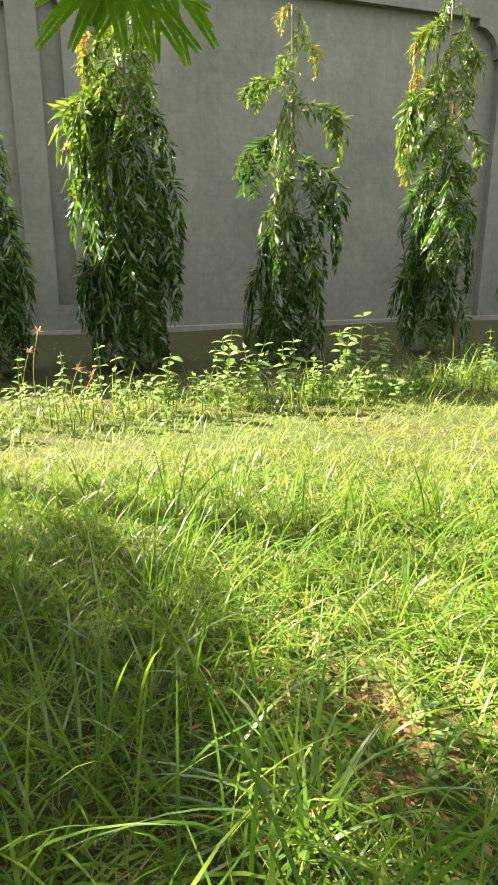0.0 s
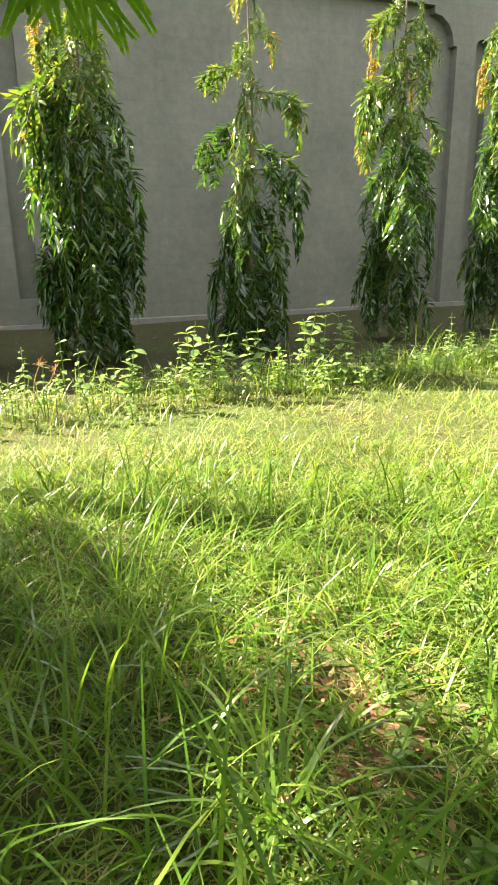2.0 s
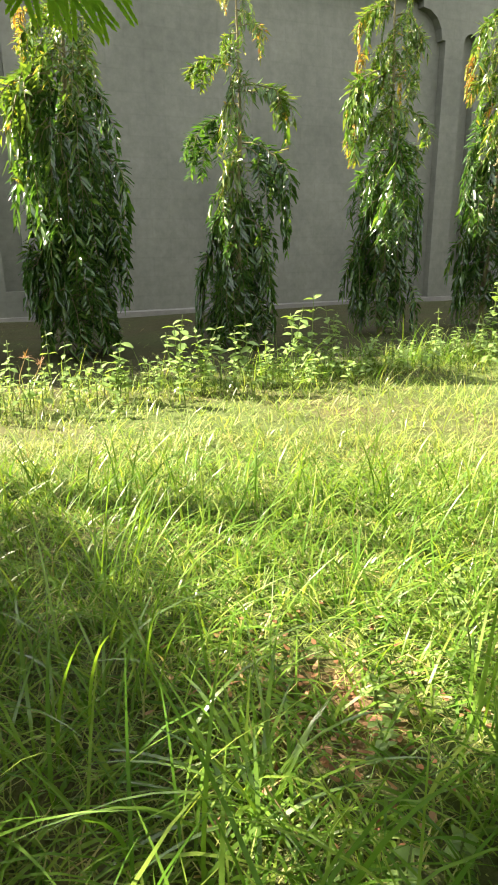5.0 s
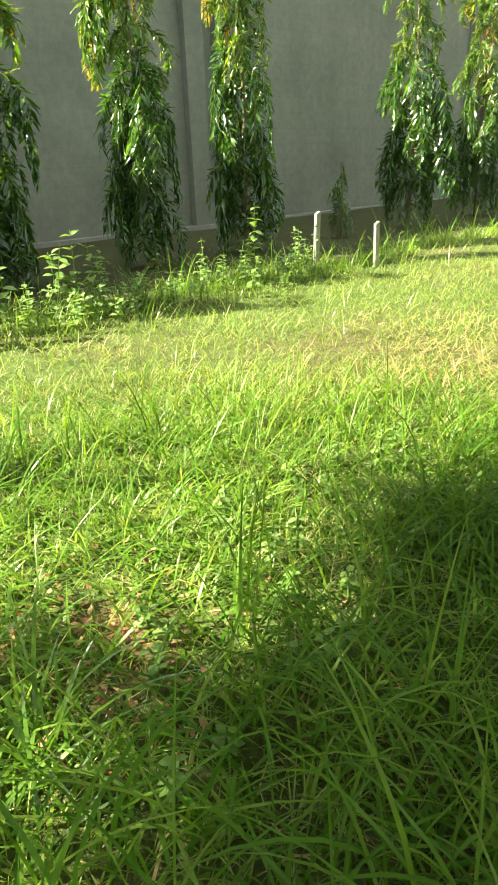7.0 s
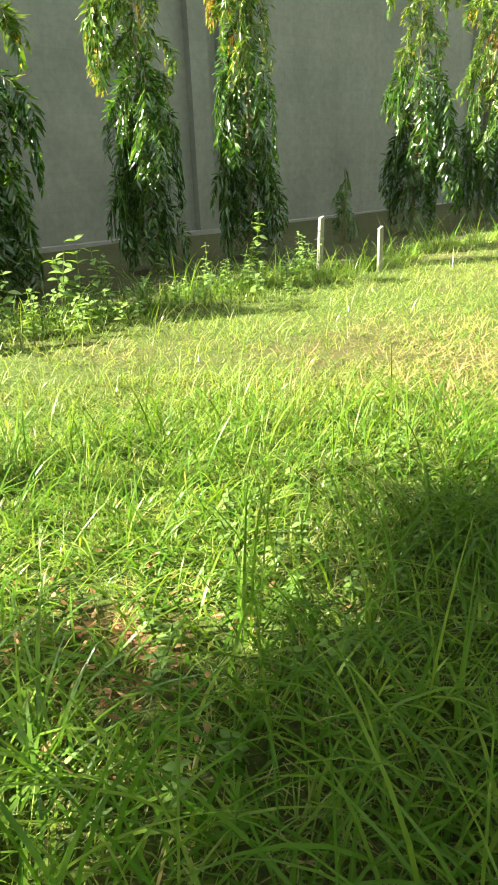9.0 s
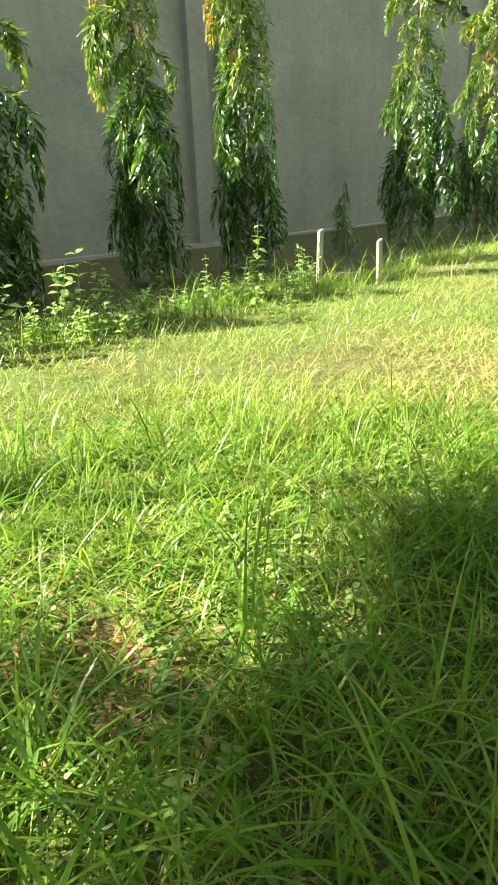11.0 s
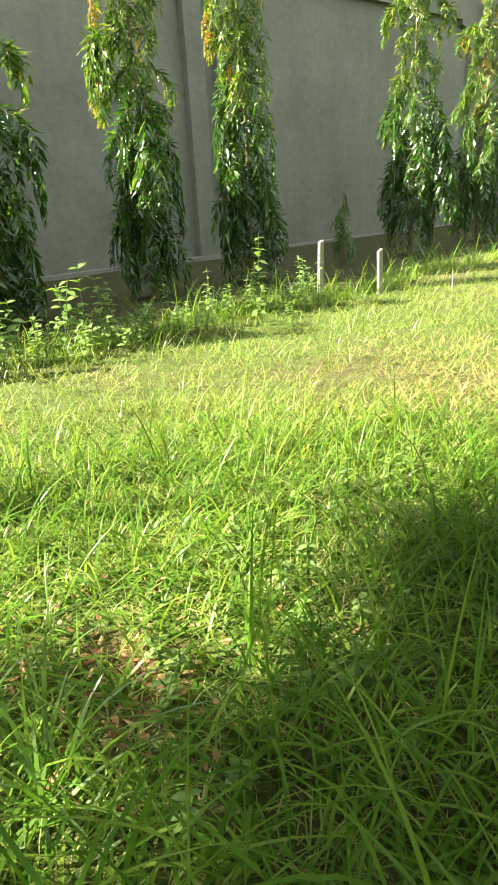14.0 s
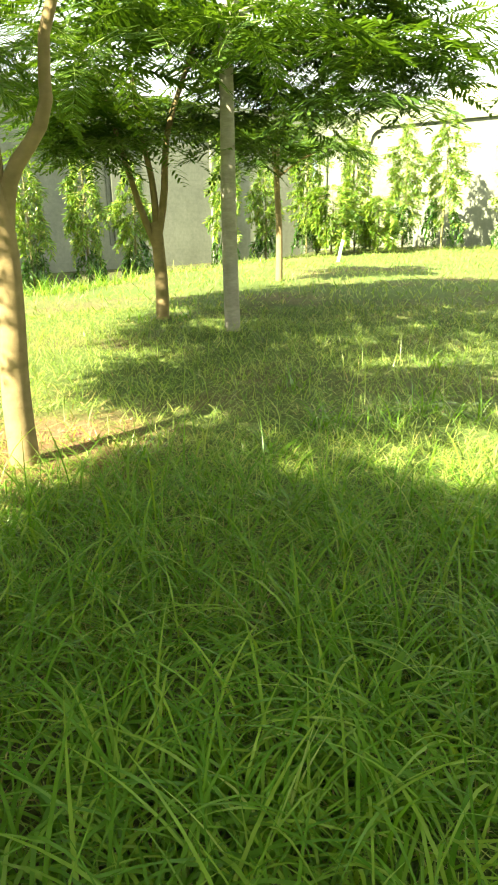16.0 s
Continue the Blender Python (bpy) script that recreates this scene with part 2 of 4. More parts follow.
# bare bed soil, coloured darker to carry the wall's shade lying on it
BED_SOIL, nt, bsdf = mat("shade_dark_bed_soil")
n1, n2, n3 = noise_of(nt, 1.1, 5), noise_of(nt, 9, 6, 0.7), noise_of(nt, 45, 4, 0.7)
col = ramp(nt, n2, (0.25, (0.040, 0.040, 0.017)), (0.6, (0.078, 0.075, 0.034)), (0.85, (0.13, 0.11, 0.05)))
col = blend(nt, ramp(nt, n1, (0.4, (0.1, 0.1, 0.1)), (0.65, (0.8, 0.8, 0.8))), col, ramp(nt, n3, (0.3, (0.04, 0.055, 0.02)), (0.7, (0.09, 0.115, 0.036))))
nt.links.new(col, bsdf.inputs["Base Color"])
bsdf.inputs["Roughness"].default_value = 0.95
bsdf.inputs["Specular IOR Level"].default_value = 0.15
bump(nt, bsdf, n3, 0.8, 0.03)


# ---- mesh helpers ----
def quads(name, v, f, mats, mat_index=None, smooth=True):
    """A mesh from an array of points and an array of four-cornered faces."""
    me = bpy.data.meshes.new(name)
    v, f = np.asarray(v, dtype=np.float32), np.asarray(f, dtype=np.int32)
    me.vertices.add(len(v))
    me.vertices.foreach_set("co", v.ravel())
    me.loops.add(f.size)
    me.loops.foreach_set("vertex_index", f.ravel())
    me.polygons.add(len(f))
    me.polygons.foreach_set("loop_start", np.arange(len(f), dtype=np.int32) * 4)
    if mat_index is not None:
        me.polygons.foreach_set("material_index", np.asarray(mat_index, dtype=np.int32))
    me.polygons.foreach_set("use_smooth", np.full(len(f), smooth))
    for m in mats:
        me.materials.append(m)
    me.update(calc_edges=True)
    return me


def strips(base, az, length, tilt, bend, width, seg=3, twist=None):
    """Tapered blades: base points, heading, length, first tilt and bend in radians, width."""
    n = len(base)
    s = np.linspace(0, 1, seg + 1)
    pos = np.array(base, dtype=float)
    h = np.stack([np.cos(az), np.sin(az), np.zeros(n)], 1)
    tw = az + math.pi / 2 if twist is None else az + math.pi / 2 + twist
    side = np.stack([np.cos(tw), np.sin(tw), np.zeros(n)], 1)
    rows = []
    for i in range(seg + 1):
        w = width * (1.0 - s[i] ** 1.7) * (0.65 + 0.5 * math.sin(min(1, s[i] * 2.2) * math.pi / 2)) + 0.0006
        rows.append(pos - side * w[:, None] / 2)
        rows.append(pos + side * w[:, None] / 2)
        th = tilt + bend * (s[i] + 0.5 / seg)
        pos = pos + (h * np.sin(th)[:, None] + np.array([0, 0, 1.0]) * np.cos(th)[:, None]) * (length / seg)[:, None]
    v = np.stack(rows, 1).reshape(-1, 3)
    k = 2 * (seg + 1)
    one = np.array([[2 * i, 2 * i + 1, 2 * i + 3, 2 * i + 2] for i in range(seg)])
    f = (one[None] + (np.arange(n) * k)[:, None, None]).reshape(-1, 4)
    return v, f


def tube(points, radii, sides=10):
    """Points and faces of a tapering limb along a line of points, closed at the end."""
    p = [Vector(q) for q in points]
    v, f = [], []
    ref = Vector((1, 0, 0))
    for i, q in enumerate(p):
        d = (p[min(i + 1, len(p) - 1)] - p[max(i - 1, 0)]).normalized()
        a = (ref - d * ref.dot(d))
        if a.length < 0.1:
            a = Vector((0, 1, 0)) - d * d.y
        a.normalize()
        b = d.cross(a)
        for k in range(sides):
            t = 2 * math.pi * k / sides
            v.append(q + (a * math.cos(t) + b * math.sin(t)) * radii[i])
    for i in range(len(p) - 1):
        for k in range(sides):
            j = (k + 1) % sides
            f.append((i * sides + k, i * sides + j, (i + 1) * sides + j, (i + 1) * sides + k))
    c = len(v)
    v.append(p[-1] + (p[-1] - p[-2]).normalized() * radii[-1] * 0.5)
    for k in range(0, sides, 2):
        f.append(((len(p) - 1) * sides + k, (len(p) - 1) * sides + (k + 1) % sides, (len(p) - 1) * sides + (k + 2) % sides, c))
    return np.array([tuple(q) for q in v]), np.array(f)


def merge(parts):
    """Joins lists of (points, faces, material index)."""
    vs, fs, ms, k = [], [], [], 0
    for v, f, m in parts:
        vs.append(v)
        fs.append(f + k)
        ms.append(np.full(len(f), m))
        k += len(v)
    return np.concatenate(vs), np.concatenate(fs), np.concatenate(ms)


def child(name, me, parent, m=None, label=""):
    ob = new(name, me)
    ob.parent = parent
    if m is not None:
        ob.matrix_basis = m
    return tagged(ob, label)


def thing(name, x, y, z, label, category, group="", kind=""):
    ob = new(name)
    ob.empty_display_size = 0.1
    ob.location = (x, y, z)
    return tagged(ob, label, category, group, kind)


def part(name, bm, material, parent, label=""):
    me = bpy.data.meshes.new(name)
    bmesh.ops.recalc_face_normals(bm, faces=bm.faces)
    bm.to_mesh(me)
    bm.free()
    me.materials.append(material)
    return child(name, me, parent, None, label)


# ---- ground ----
def bed_depth(x, y):
    """Metres beyond the lawn's edge, in the planting bed under the wall; below 0 on the lawn."""
    x, y = np.asarray(x, dtype=float), np.asarray(y, dtype=float)
    off = (x + 0.92) * 0.3282 - (y - 8.39) * 0.9446
    az = np.degrees(np.arctan2(x, y))
    turn = np.hypot(x, y) - np.interp(az, [48, 52, 56, 58, 60, 63, 68, 72.5, 82, 90], [9.8, 10.2, 10.4, 10.8, 11.6, 13.1, 14.8, 17.8, 21.8, 23.5])
    d = np.where((az > 48) & (az < 100) & (y > -0.5), np.minimum(turn, 9), 4.22 - off)
    return d + 0.10 * np.sin(x * 2.3) + 0.06 * np.sin(x * 5.1 + y * 3)


def ground_z(x, y):
    x, y = np.asarray(x, dtype=float), np.asarray(y, dtype=float)
    lift = 0.006 * np.logaddexp(0, (x - 3) * 1.5) / 1.5
    # behind the lawn's crest the bed lies lower
    az = np.degrees(np.arctan2(x, y))
    low = np.interp(bed_depth(x, y), [0.2, 3.0], [0, 1]) * np.interp(az, [44, 52, 72, 80], [0, 1, 1, 0])
    lift = lift - 0.34 * low * low * (3 - 2 * low)
    return lift + 0.018 * np.sin(np.asarray(x) * 1.9 + 0.6) * np.cos(np.asarray(y) * 1.6)


def ground_sheet():
    gx = np.concatenate([np.linspace(-1500, -40, 8), np.linspace(-30, -8, 12), np.linspace(-7.5, 27, 170), np.linspace(29, 60, 14), np.linspace(80, 1500, 8)])
    gy = np.concatenate([np.linspace(-1500, -40, 8), np.linspace(-30, -8, 12), np.linspace(-7.5, 16, 130), np.linspace(18, 60, 16), np.linspace(80, 1500, 8)])
    xx, yy = np.meshgrid(gx, gy, indexing="ij")
    zz = np.where((xx > -8) & (xx < 27.5) & (yy > -8) & (yy < 16.5), ground_z(xx, yy), np.minimum(0.15, ground_z(np.minimum(xx, 28), 0)))
    v = np.stack([xx, yy, zz], -1).reshape(-1, 3)
    a, b = np.meshgrid(np.arange(len(gx) - 1), np.arange(len(gy) - 1), indexing="ij")
    i = (a * len(gy) + b).ravel()
    f = np.stack([i, i + len(gy), i + len(gy) + 1, i + 1], 1)
    mx, my = v[f, 0].mean(1), v[f, 1].mean(1)
    bed = (bed_depth(mx, my) > 0.05) & (np.abs(mx - 9) < 18) & (np.abs(my - 3) < 14)
    return new("ground", quads("ground", v, f, [SOIL, BED_SOIL], bed.astype(int)))


ground = tagged(ground_sheet(), "brown earth with patchy thatch under the lawn", "ground", kind="structure")

# ---- compound wall ----
WALL_U, WALL_N, WALL_0 = Vector((0.9446, 0.3282)), Vector((-0.3282, 0.9446)), Vector((-0.92, 8.39))
WALL_H, BEAM_Z, PROUD = 4.5, 3.95, 0.12


def on_wall(s, off=0.0):
    """A place s metres along the long wall and off metres before it."""
    return WALL_0 + WALL_U * s - WALL_N * off


def prism(bm, outline, y0, y1):
    """A flat outline in x and z, made solid between two depths."""
    front = [bm.verts.new((x, y0, z)) for x, z in outline]
    back = [bm.verts.new((x, y1, z)) for x, z in outline]
    bm.faces.new(front)
    bm.faces.new(back[::-1])
    n = len(outline)
    for i in range(n):
        bm.faces.new((front[i], front[(i + 1) % n], back[(i + 1) % n], back[i]))


def bay(wall, x0, x1, z0):
    """One bay's proud frame: two half piers with half a round-topped slot each, a beam, and scalloped corners."""
    pier, slot = 0.44, 0.12
    out = [(x0, z0 - 0.6)]
    out += [(x0, z0 + 0.35), (x0 + slot, z0 + 0.35), (x0 + slot, z0 + 3.5)]
    out += [(x0 + slot * math.cos(a), z0 + 3.5 + slot * math.sin(a)) for a in (0.5, 1.05)] + [(x0, z0 + 3.5 + slot)]
    out += [(x0, z0 + BEAM_Z + 0.3), (x1, z0 + BEAM_Z + 0.3)]
    out += [(x1, z0 + 3.5 + slot)] + [(x1 - slot * math.cos(a), z0 + 3.5 + slot * math.sin(a)) for a in (1.05, 0.5)]
    out += [(x1 - slot, z0 + 3.5), (x1 - slot, z0 + 0.35), (x1, z0 + 0.35), (x1, z0 - 0.6)]
    inner = [(x1 - pier, z0 - 0.6), (x1 - pier, z0 + 3.5), (x1 - pier - 0.06, z0 + 3.5)]
    inner += [(x1 - pier - 0.06 - 0.34 * (1 - math.cos(a)), z0 + 3.5 + 0.36 * math.sin(a)) for a in (0.4, 0.8, 1.2, 1.57)]
    inner += [(x1 - pier - 0.40, z0 + BEAM_Z)]
    left = [(x0 + x1 - x, z) for x, z in inner[::-1]]
    bm = bmesh.new()
    prism(bm, out + inner + left, 0, PROUD + 0.01)
    part("pier_frame", bm, RENDER_COAT, wall)
    bm = bmesh.new()
    prism(bm, [(x0, z0 + BEAM_Z + 0.3), (x1, z0 + BEAM_Z + 0.3), (x1, z0 + WALL_H), (x0, z0 + WALL_H)], 0.002, PROUD + 0.01)
    part("parapet_band", bm, RENDER_COAT, wall)


def wall_run(name, p, q, bays, z0=0.0, label="grey cement-rendered compound wall with framed panels", foot=0.055):
    """A run of wall from p to q; its front faces the lawn on the right of that way."""
    p, q = Vector(p), Vector(q)
    d = q - p
    w = new(name)
    w.matrix_basis = Matrix.Translation((p.x, p.y, 0)) @ Matrix.Rotation(math.atan2(d.y, d.x), 4, "Z")
    tagged(w, label, "wall", kind="structure")
    bm = bmesh.new()
    prism(bm, [(0, -0.7), (d.length, -0.7), (d.length, z0 + WALL_H - 0.003), (0, z0 + WALL_H - 0.003)], PROUD, PROUD + 0.23)
    part("panel", bm, RENDER_COAT, w)
    bm = bmesh.new()
    prism(bm, [(0, -0.7), (d.length, -0.7), (d.length, foot), (0, foot)], -0.05, PROUD + 0.004)
    part("footing", bm, KERB, w, "pale cement kerb along the wall's foot")
    for a, b in bays:
        bay(w, a, b, z0)
    return w


A0 = on_wall(-14.1)
wall_run("wall_north", A0, on_wall(12.5), [(0, 6.38), (6.38, 12.78), (12.78, 19.16), (19.16, 26.6)])
P0, P1, P2, P3, P4 = on_wall(12.5), Vector((15.0, 12.15)), Vector((18.1, 10.7)), Vector((25.2, 6.3)), Vector((22.7, -8.2))
wall_run("wall_northeast_1", P0, P1, [(0, (P1 - P0).length)], 0.06, foot=-0.28)
wall_run("wall_northeast_2", P1, P2, [(0, (P2 - P1).length)], 0.09, foot=-0.28)
L = (P3 - P2).length
wall_run("wall_northeast_3", P2, P3, [(0, L / 2), (L / 2, L)], 0.11, foot=-0.28)
L = (P4 - P3).length
wall_run("wall_east", P3, P4, [(0, 1.58), (1.58, 8.1), (8.1, L)], 0.13, "sunlit cement-rendered compound wall with framed panels")
P5 = Vector((A0.x - 0.5, -9.5))
wall_run("wall_south", P4, P5, [], 0.0, "plain grey cement-rendered compound wall")
wall_run("wall_west", P5, A0, [], 0.0, "plain grey cement-rendered compound wall")
rng = random.Random(2)
bm = bmesh.new()
for i in range(300):
    x, w, h = 26.6 * (i + rng.uniform(0.1, 0.7)) / 300, rng.uniform(0.025, 0.05), rng.uniform(0.015, 0.05)
    prism(bm, [(x - w, WALL_H - 0.01), (x + w, WALL_H - 0.01), (x + w * rng.uniform(0.2, 0.9), WALL_H + h), (x - w * rng.uniform(0.2, 0.9), WALL_H + h * rng.uniform(0.6, 1))], 0.12, 0.2)
part("coping_stones", bm, RENDER_COAT, bpy.data.objects["wall_north"], "row of small rough stones set in mortar")
# lit corner pier where the long wall turns
bm = bmesh.new()
prism(bm, [(-0.17, 3.9), (0.17, 3.9), (0.17, 4.74), (-0.17, 4.74)], -0.17, 0.17)
pier = part("corner_pier", bm, RENDER_COAT, None, "square corner pier on top of the compound wall")
tagged(pier, "", "pier", kind="structure")
pier.matrix_basis = Matrix.Translation((P0.x + 0.05, P0.y - 0.02, 0)) @ Matrix.Rotation(0.33, 4, "Z")


# ---- mast trees along the wall ----
def leaf_blade(root, way, length, width, droop, rng, rows=(0.25, 1.0, 0.06), turn=0.6):
    """A long pointed leaf, folded along its midrib and wavy."""
    way = way.normalized()
    side = way.cross(Vector((0, 0, 1)))
    if side.length < 0.05:
        side = Vector((rng.uniform(-1, 1), rng.uniform(-1, 1), 0))
    side = (Matrix.Rotation(rng.uniform(-turn, turn), 3, way) @ side).normalized()
    up = side.cross(way)
    v, n = [], len(rows)
    for i, wd in enumerate(rows):
        s = (0.0, 0.42, 1.0)[i] if n == 3 else i / (n - 1)
        c = root + way * length * s + Vector((0, 0, -droop * s * s))
        wv = 0.14 * width * math.sin(i * 2.4 + rng.uniform(0, 2))
        v += [c - side * wd * width / 2 + up * (0.2 * wd * width + wv), c, c + side * wd * width / 2 + up * (0.2 * wd * width - wv)]
    f = []
    for i in range(n - 1):
        for k in range(2):
            f.append((3 * i + k, 3 * i + k + 1, 3 * i + k + 4, 3 * i + k + 3))
    return np.array([tuple(q) for q in v]), np.array(f)


def leafy_line(line, r0, start, step, size, rng, parts):
    """A thin twig with its leaves in two ranks."""
    n = len(line)
    v, f = tube(line, [r0 * (1 - 0.8 * i / (n - 1)) + 0.0008 for i in range(n)], 4)
    parts.append((v, f, 1))
    length = sum((line[i + 1] - line[i]).length for i in range(n - 1))
    count = int(length * (1 - start) / step)
    for i in range(count):
        s = start + (1 - start) * (i + rng.uniform(0, 0.5)) / count
        k = min(n - 2, int(s * (n - 1)))
        root = line[k].lerp(line[k + 1], s * (n - 1) - k)
        d = (line[k + 1] - line[k]).normalized()
        side = d.cross(Vector((d.y + 0.3, -d.x, 0.5))).normalized()
        for sg in (-1, 1):
            if rng.random() < 0.1:
                continue
            way = side * sg * rng.uniform(0.6, 1.1) + d * rng.uniform(0.2, 0.7) + Vector((rng.uniform(-0.15, 0.35), 0, -rng.uniform(0.0, 0.4)))
            k2 = size * rng.uniform(0.75, 1.25)
            v, f = leaf_blade(root, way, k2, k2 * rng.uniform(0.25, 0.33), rng.uniform(0, 0.04), rng, turn=0.9)
            parts.append((v, f, 0))


def ashoka_branch(seed, young, reach=0.45, drop=0.75, twigs=3, step=0.03, size=0.115, fresh=None):
    """A branch that goes out from the trunk and hangs, with hanging side twigs."""
    rng = random.Random(seed)
    n = 9
    line = []
    for i in range(n):
        s = i / (n - 1)
        line.append(Vector((reach * (1 - (1 - s) ** 2.2), rng.uniform(-0.03, 0.03), 0.06 * math.sin(s * 3) - drop * s ** 1.7)))
    parts = []
    leafy_line(line, 0.007, 0.12, step, size, rng, parts)
    for t in range(twigs):
        k = rng.randint(2, 5)
        a = rng.uniform(0.5, 1.2) * (1 if t % 2 else -1)
        out, ln = rng.uniform(0.08, 0.2), rng.uniform(0.28, 0.5) * drop / 0.75
        q = line[k]
        tw = [q + Vector((out * math.cos(a), out * math.sin(a), 0)) * (1 - (1 - s) ** 2) + Vector((0, 0, 0.03 * math.sin(3 * s) - ln * s ** 1.5)) for s in (0, 0.25, 0.5, 0.75, 1)]
        leafy_line(tw, 0.004, 0.1, step, size * 0.92, rng, parts)
    v, f, mi = merge(parts)
    return quads("branch", v, f, [(fresh or ASHOKA_YOUNG) if young else ASHOKA_LEAF, TWIG], mi)


BRANCHES = [ashoka_branch(11 + i, False) for i in range(5)]
YOUNG = [ashoka_branch(41 + i, True, 0.32, 0.42, 3, 0.026, 0.085) for i in range(4)]
ORANGE = [ashoka_branch(51 + i, True, 0.10, 0.28, 2, 0.022, 0.075, ASHOKA_ORANGE) for i in range(3)]
FAR_BRANCHES = [ashoka_branch(61 + i, False, 0.45, 0.75, 3, 0.038, 0.135) for i in range(3)]
FAR_SUNLIT = [ashoka_branch(71 + i, True, 0.32, 0.42, 3, 0.034, 0.118, ASHOKA_SUNLIT) for i in range(3)]


def hang(tree, z, az, reach, drop, young, rng, p=(0, 0), far=False):
    """Hangs one branch on a trunk at height z, towards az."""
    if young == "orange":
        m = Matrix.Translation((p[0], p[1], z)) @ Matrix.Rotation(az, 4, "Z") @ Matrix.Translation((max(0, reach - 0.1), 0, 0)) @ Matrix.Diagonal((0.75, 0.75, 0.85 * drop / 0.28, 1))
        child("branch", rng.choice(ORANGE), tree, m, "bunch of orange young leaves")
        return
    me = rng.choice((FAR_SUNLIT if far else YOUNG) if young else (FAR_BRANCHES if far else BRANCHES))
    kr, kd = (0.32, 0.42) if young else (0.45, 0.75)
    k = reach / kr
    m = Matrix.Translation((p[0], p[1], z)) @ Matrix.Rotation(az, 4, "Z") @ Matrix.Diagonal((k, min(1.15, 0.55 + 0.45 * k), drop / kd, 1))
    child("branch", me, tree, m)


def ashoka(x, y, height, half, count, seed, label, young_from=0.7, top=1.0, extra=(), skirt=0.06, lean=(0, 0), full=0.6, far=False, name="mast_tree", kind_of="tree", group="mast trees along the wall"):
    """A slim mast tree: a straight trunk hung with drooping branches down to the ground.
    top: where the dense part ends, as a share of the height; extra: single branches (height, degrees, reach, drop, young)."""
    rng = random.Random(seed)
    z0 = float(ground_z(x, y))
    height += max(0.0, -0.05 - z0)
    t = thing(name, x, y, z0, label, kind_of, group)
    line = [(lean[0] * s + 0.015 * math.sin(s * 7 + seed), lean[1] * s + 0.015 * math.cos(s * 6), height * s) for s in [i / 10 for i in range(11)]]
    line[0] = (0, 0, -0.08)
    v, f = tube(line, [0.03 * (1 - 0.88 * i / 10) + 0.003 for i in range(11)], 8)
    child("trunk", quads("trunk", v, f, [TWIG]), t)
    for i in range(count):
        s = (i + rng.random()) / count
        z = height * top * (0.16 + 0.84 * s)
        rel = z / height
        r = half * min(1.0, 0.2 + (1 - rel) / (1 - full + 0.02) * 0.8) * rng.uniform(0.55, 1.1)
        if z < 1.2:
            r *= 0.62 + 0.32 * z
        az = i * 2.39996 + rng.uniform(-0.5, 0.5)
        fresh = rel > young_from + rng.uniform(-0.12, 0.12)
        drop = (rng.uniform(0.3, 0.5) if fresh else rng.uniform(0.55, 1.0)) * min(1, 0.45 + 1.4 * (1 - rel))
        drop = min(drop, max(0.2, z - skirt))
        hang(t, z, az, r, drop, fresh, rng, (lean[0] * rel, lean[1] * rel), far)
    for z, a, reach, drop in ORANGE_AT.get(seed, ()):
        hang(t, z, radians(a), reach, drop, "orange", rng)
    for z, a, reach, drop, fresh in extra:
        hang(t, z, radians(a), reach, drop, fresh, rng)
    return t


DARK = "slim dark-green mast tree with hanging glossy leaves, beside the wall"
ORANGE_AT = {2: ((2.45, 192, 0.3, 0.2), (2.3, 192, 0.3, 0.22)), 3: ((2.8, 180, 0.11, 0.2), (2.52, -3, 0.2, 0.24)), 4: ((2.7, 165, 0.33, 0.3), (2.45, 168, 0.31, 0.28), (2.28, 0, 0.08, 0.3), (1.8, 166, 0.38, 0.28)), 5: ((2.55, 158, 0.34, 0.3), (2.38, 158, 0.33, 0.3), (2.82, -25, 0.22, 0.26), (2.1, 200, 0.12, 0.36)), 6: ((3.32, 143, 0.2, 0.2),), 7: ((3.35, 140, 0.13, 0.25), (3.05, -40, 0.12, 0.3), (2.75, 141, 0.34, 0.22), (2.42, 200, 0.1, 0.45), (1.9, 160, 0.15, 0.3))}
TIPPED = "slim mast tree with yellow and orange young top leaves"
ashoka(-1.98, 5.05, 2.4, 0.32, 46, 1, DARK, 0.95)
ashoka(-0.95, 5.41, 2.95, 0.36, 74, 2, "full dark-green mast tree with one bright hanging side branch", 0.74, 0.88,
       [(2.1, 195, 0.42, 0.62, True), (2.05, 215, 0.46, 0.75, True), (1.95, 205, 0.38, 0.6, True), (2.45, 190, 0.22, 0.3, True), (2.9, 100, 0.15, 0.3, True), (2.75, 330, 0.2, 0.3, True)], full=0.72)
ashoka(0.35, 5.86, 2.85, 0.35, 26, 3, "thin mast tree with bare gaps between its drooping branches", 2.0, 0.52,
       [(2.84, 200, 0.1, 0.2, True), (2.8, 330, 0.08, 0.25, True), (2.66, 60, 0.1, 0.3, True), (2.55, 350, 0.2, 0.25, True), (2.5, 160, 0.12, 0.25, True), (2.42, 250, 0.14, 0.3, True),
        (2.32, 185, 0.36, 0.2, True), (2.3, 170, 0.3, 0.22, True), (2.2, 290, 0.15, 0.45, True), (2.15, 240, 0.16, 0.55, True), (2.12, 345, 0.4, 0.42, True), (2.08, 5, 0.42, 0.45, True),
        (2.0, 100, 0.2, 0.5, False), (1.9, 165, 0.4, 0.35, False), (1.82, 150, 0.36, 0.4, False), (1.75, 30, 0.36, 0.5, False), (1.7, 350, 0.42, 0.7, False), (1.66, 320, 0.3, 0.6, False),
        (1.62, 250, 0.2, 0.5, True), (1.58, 265, 0.22, 0.55, True), (1.55, 0, 0.42, 0.75, False)], full=0.75)
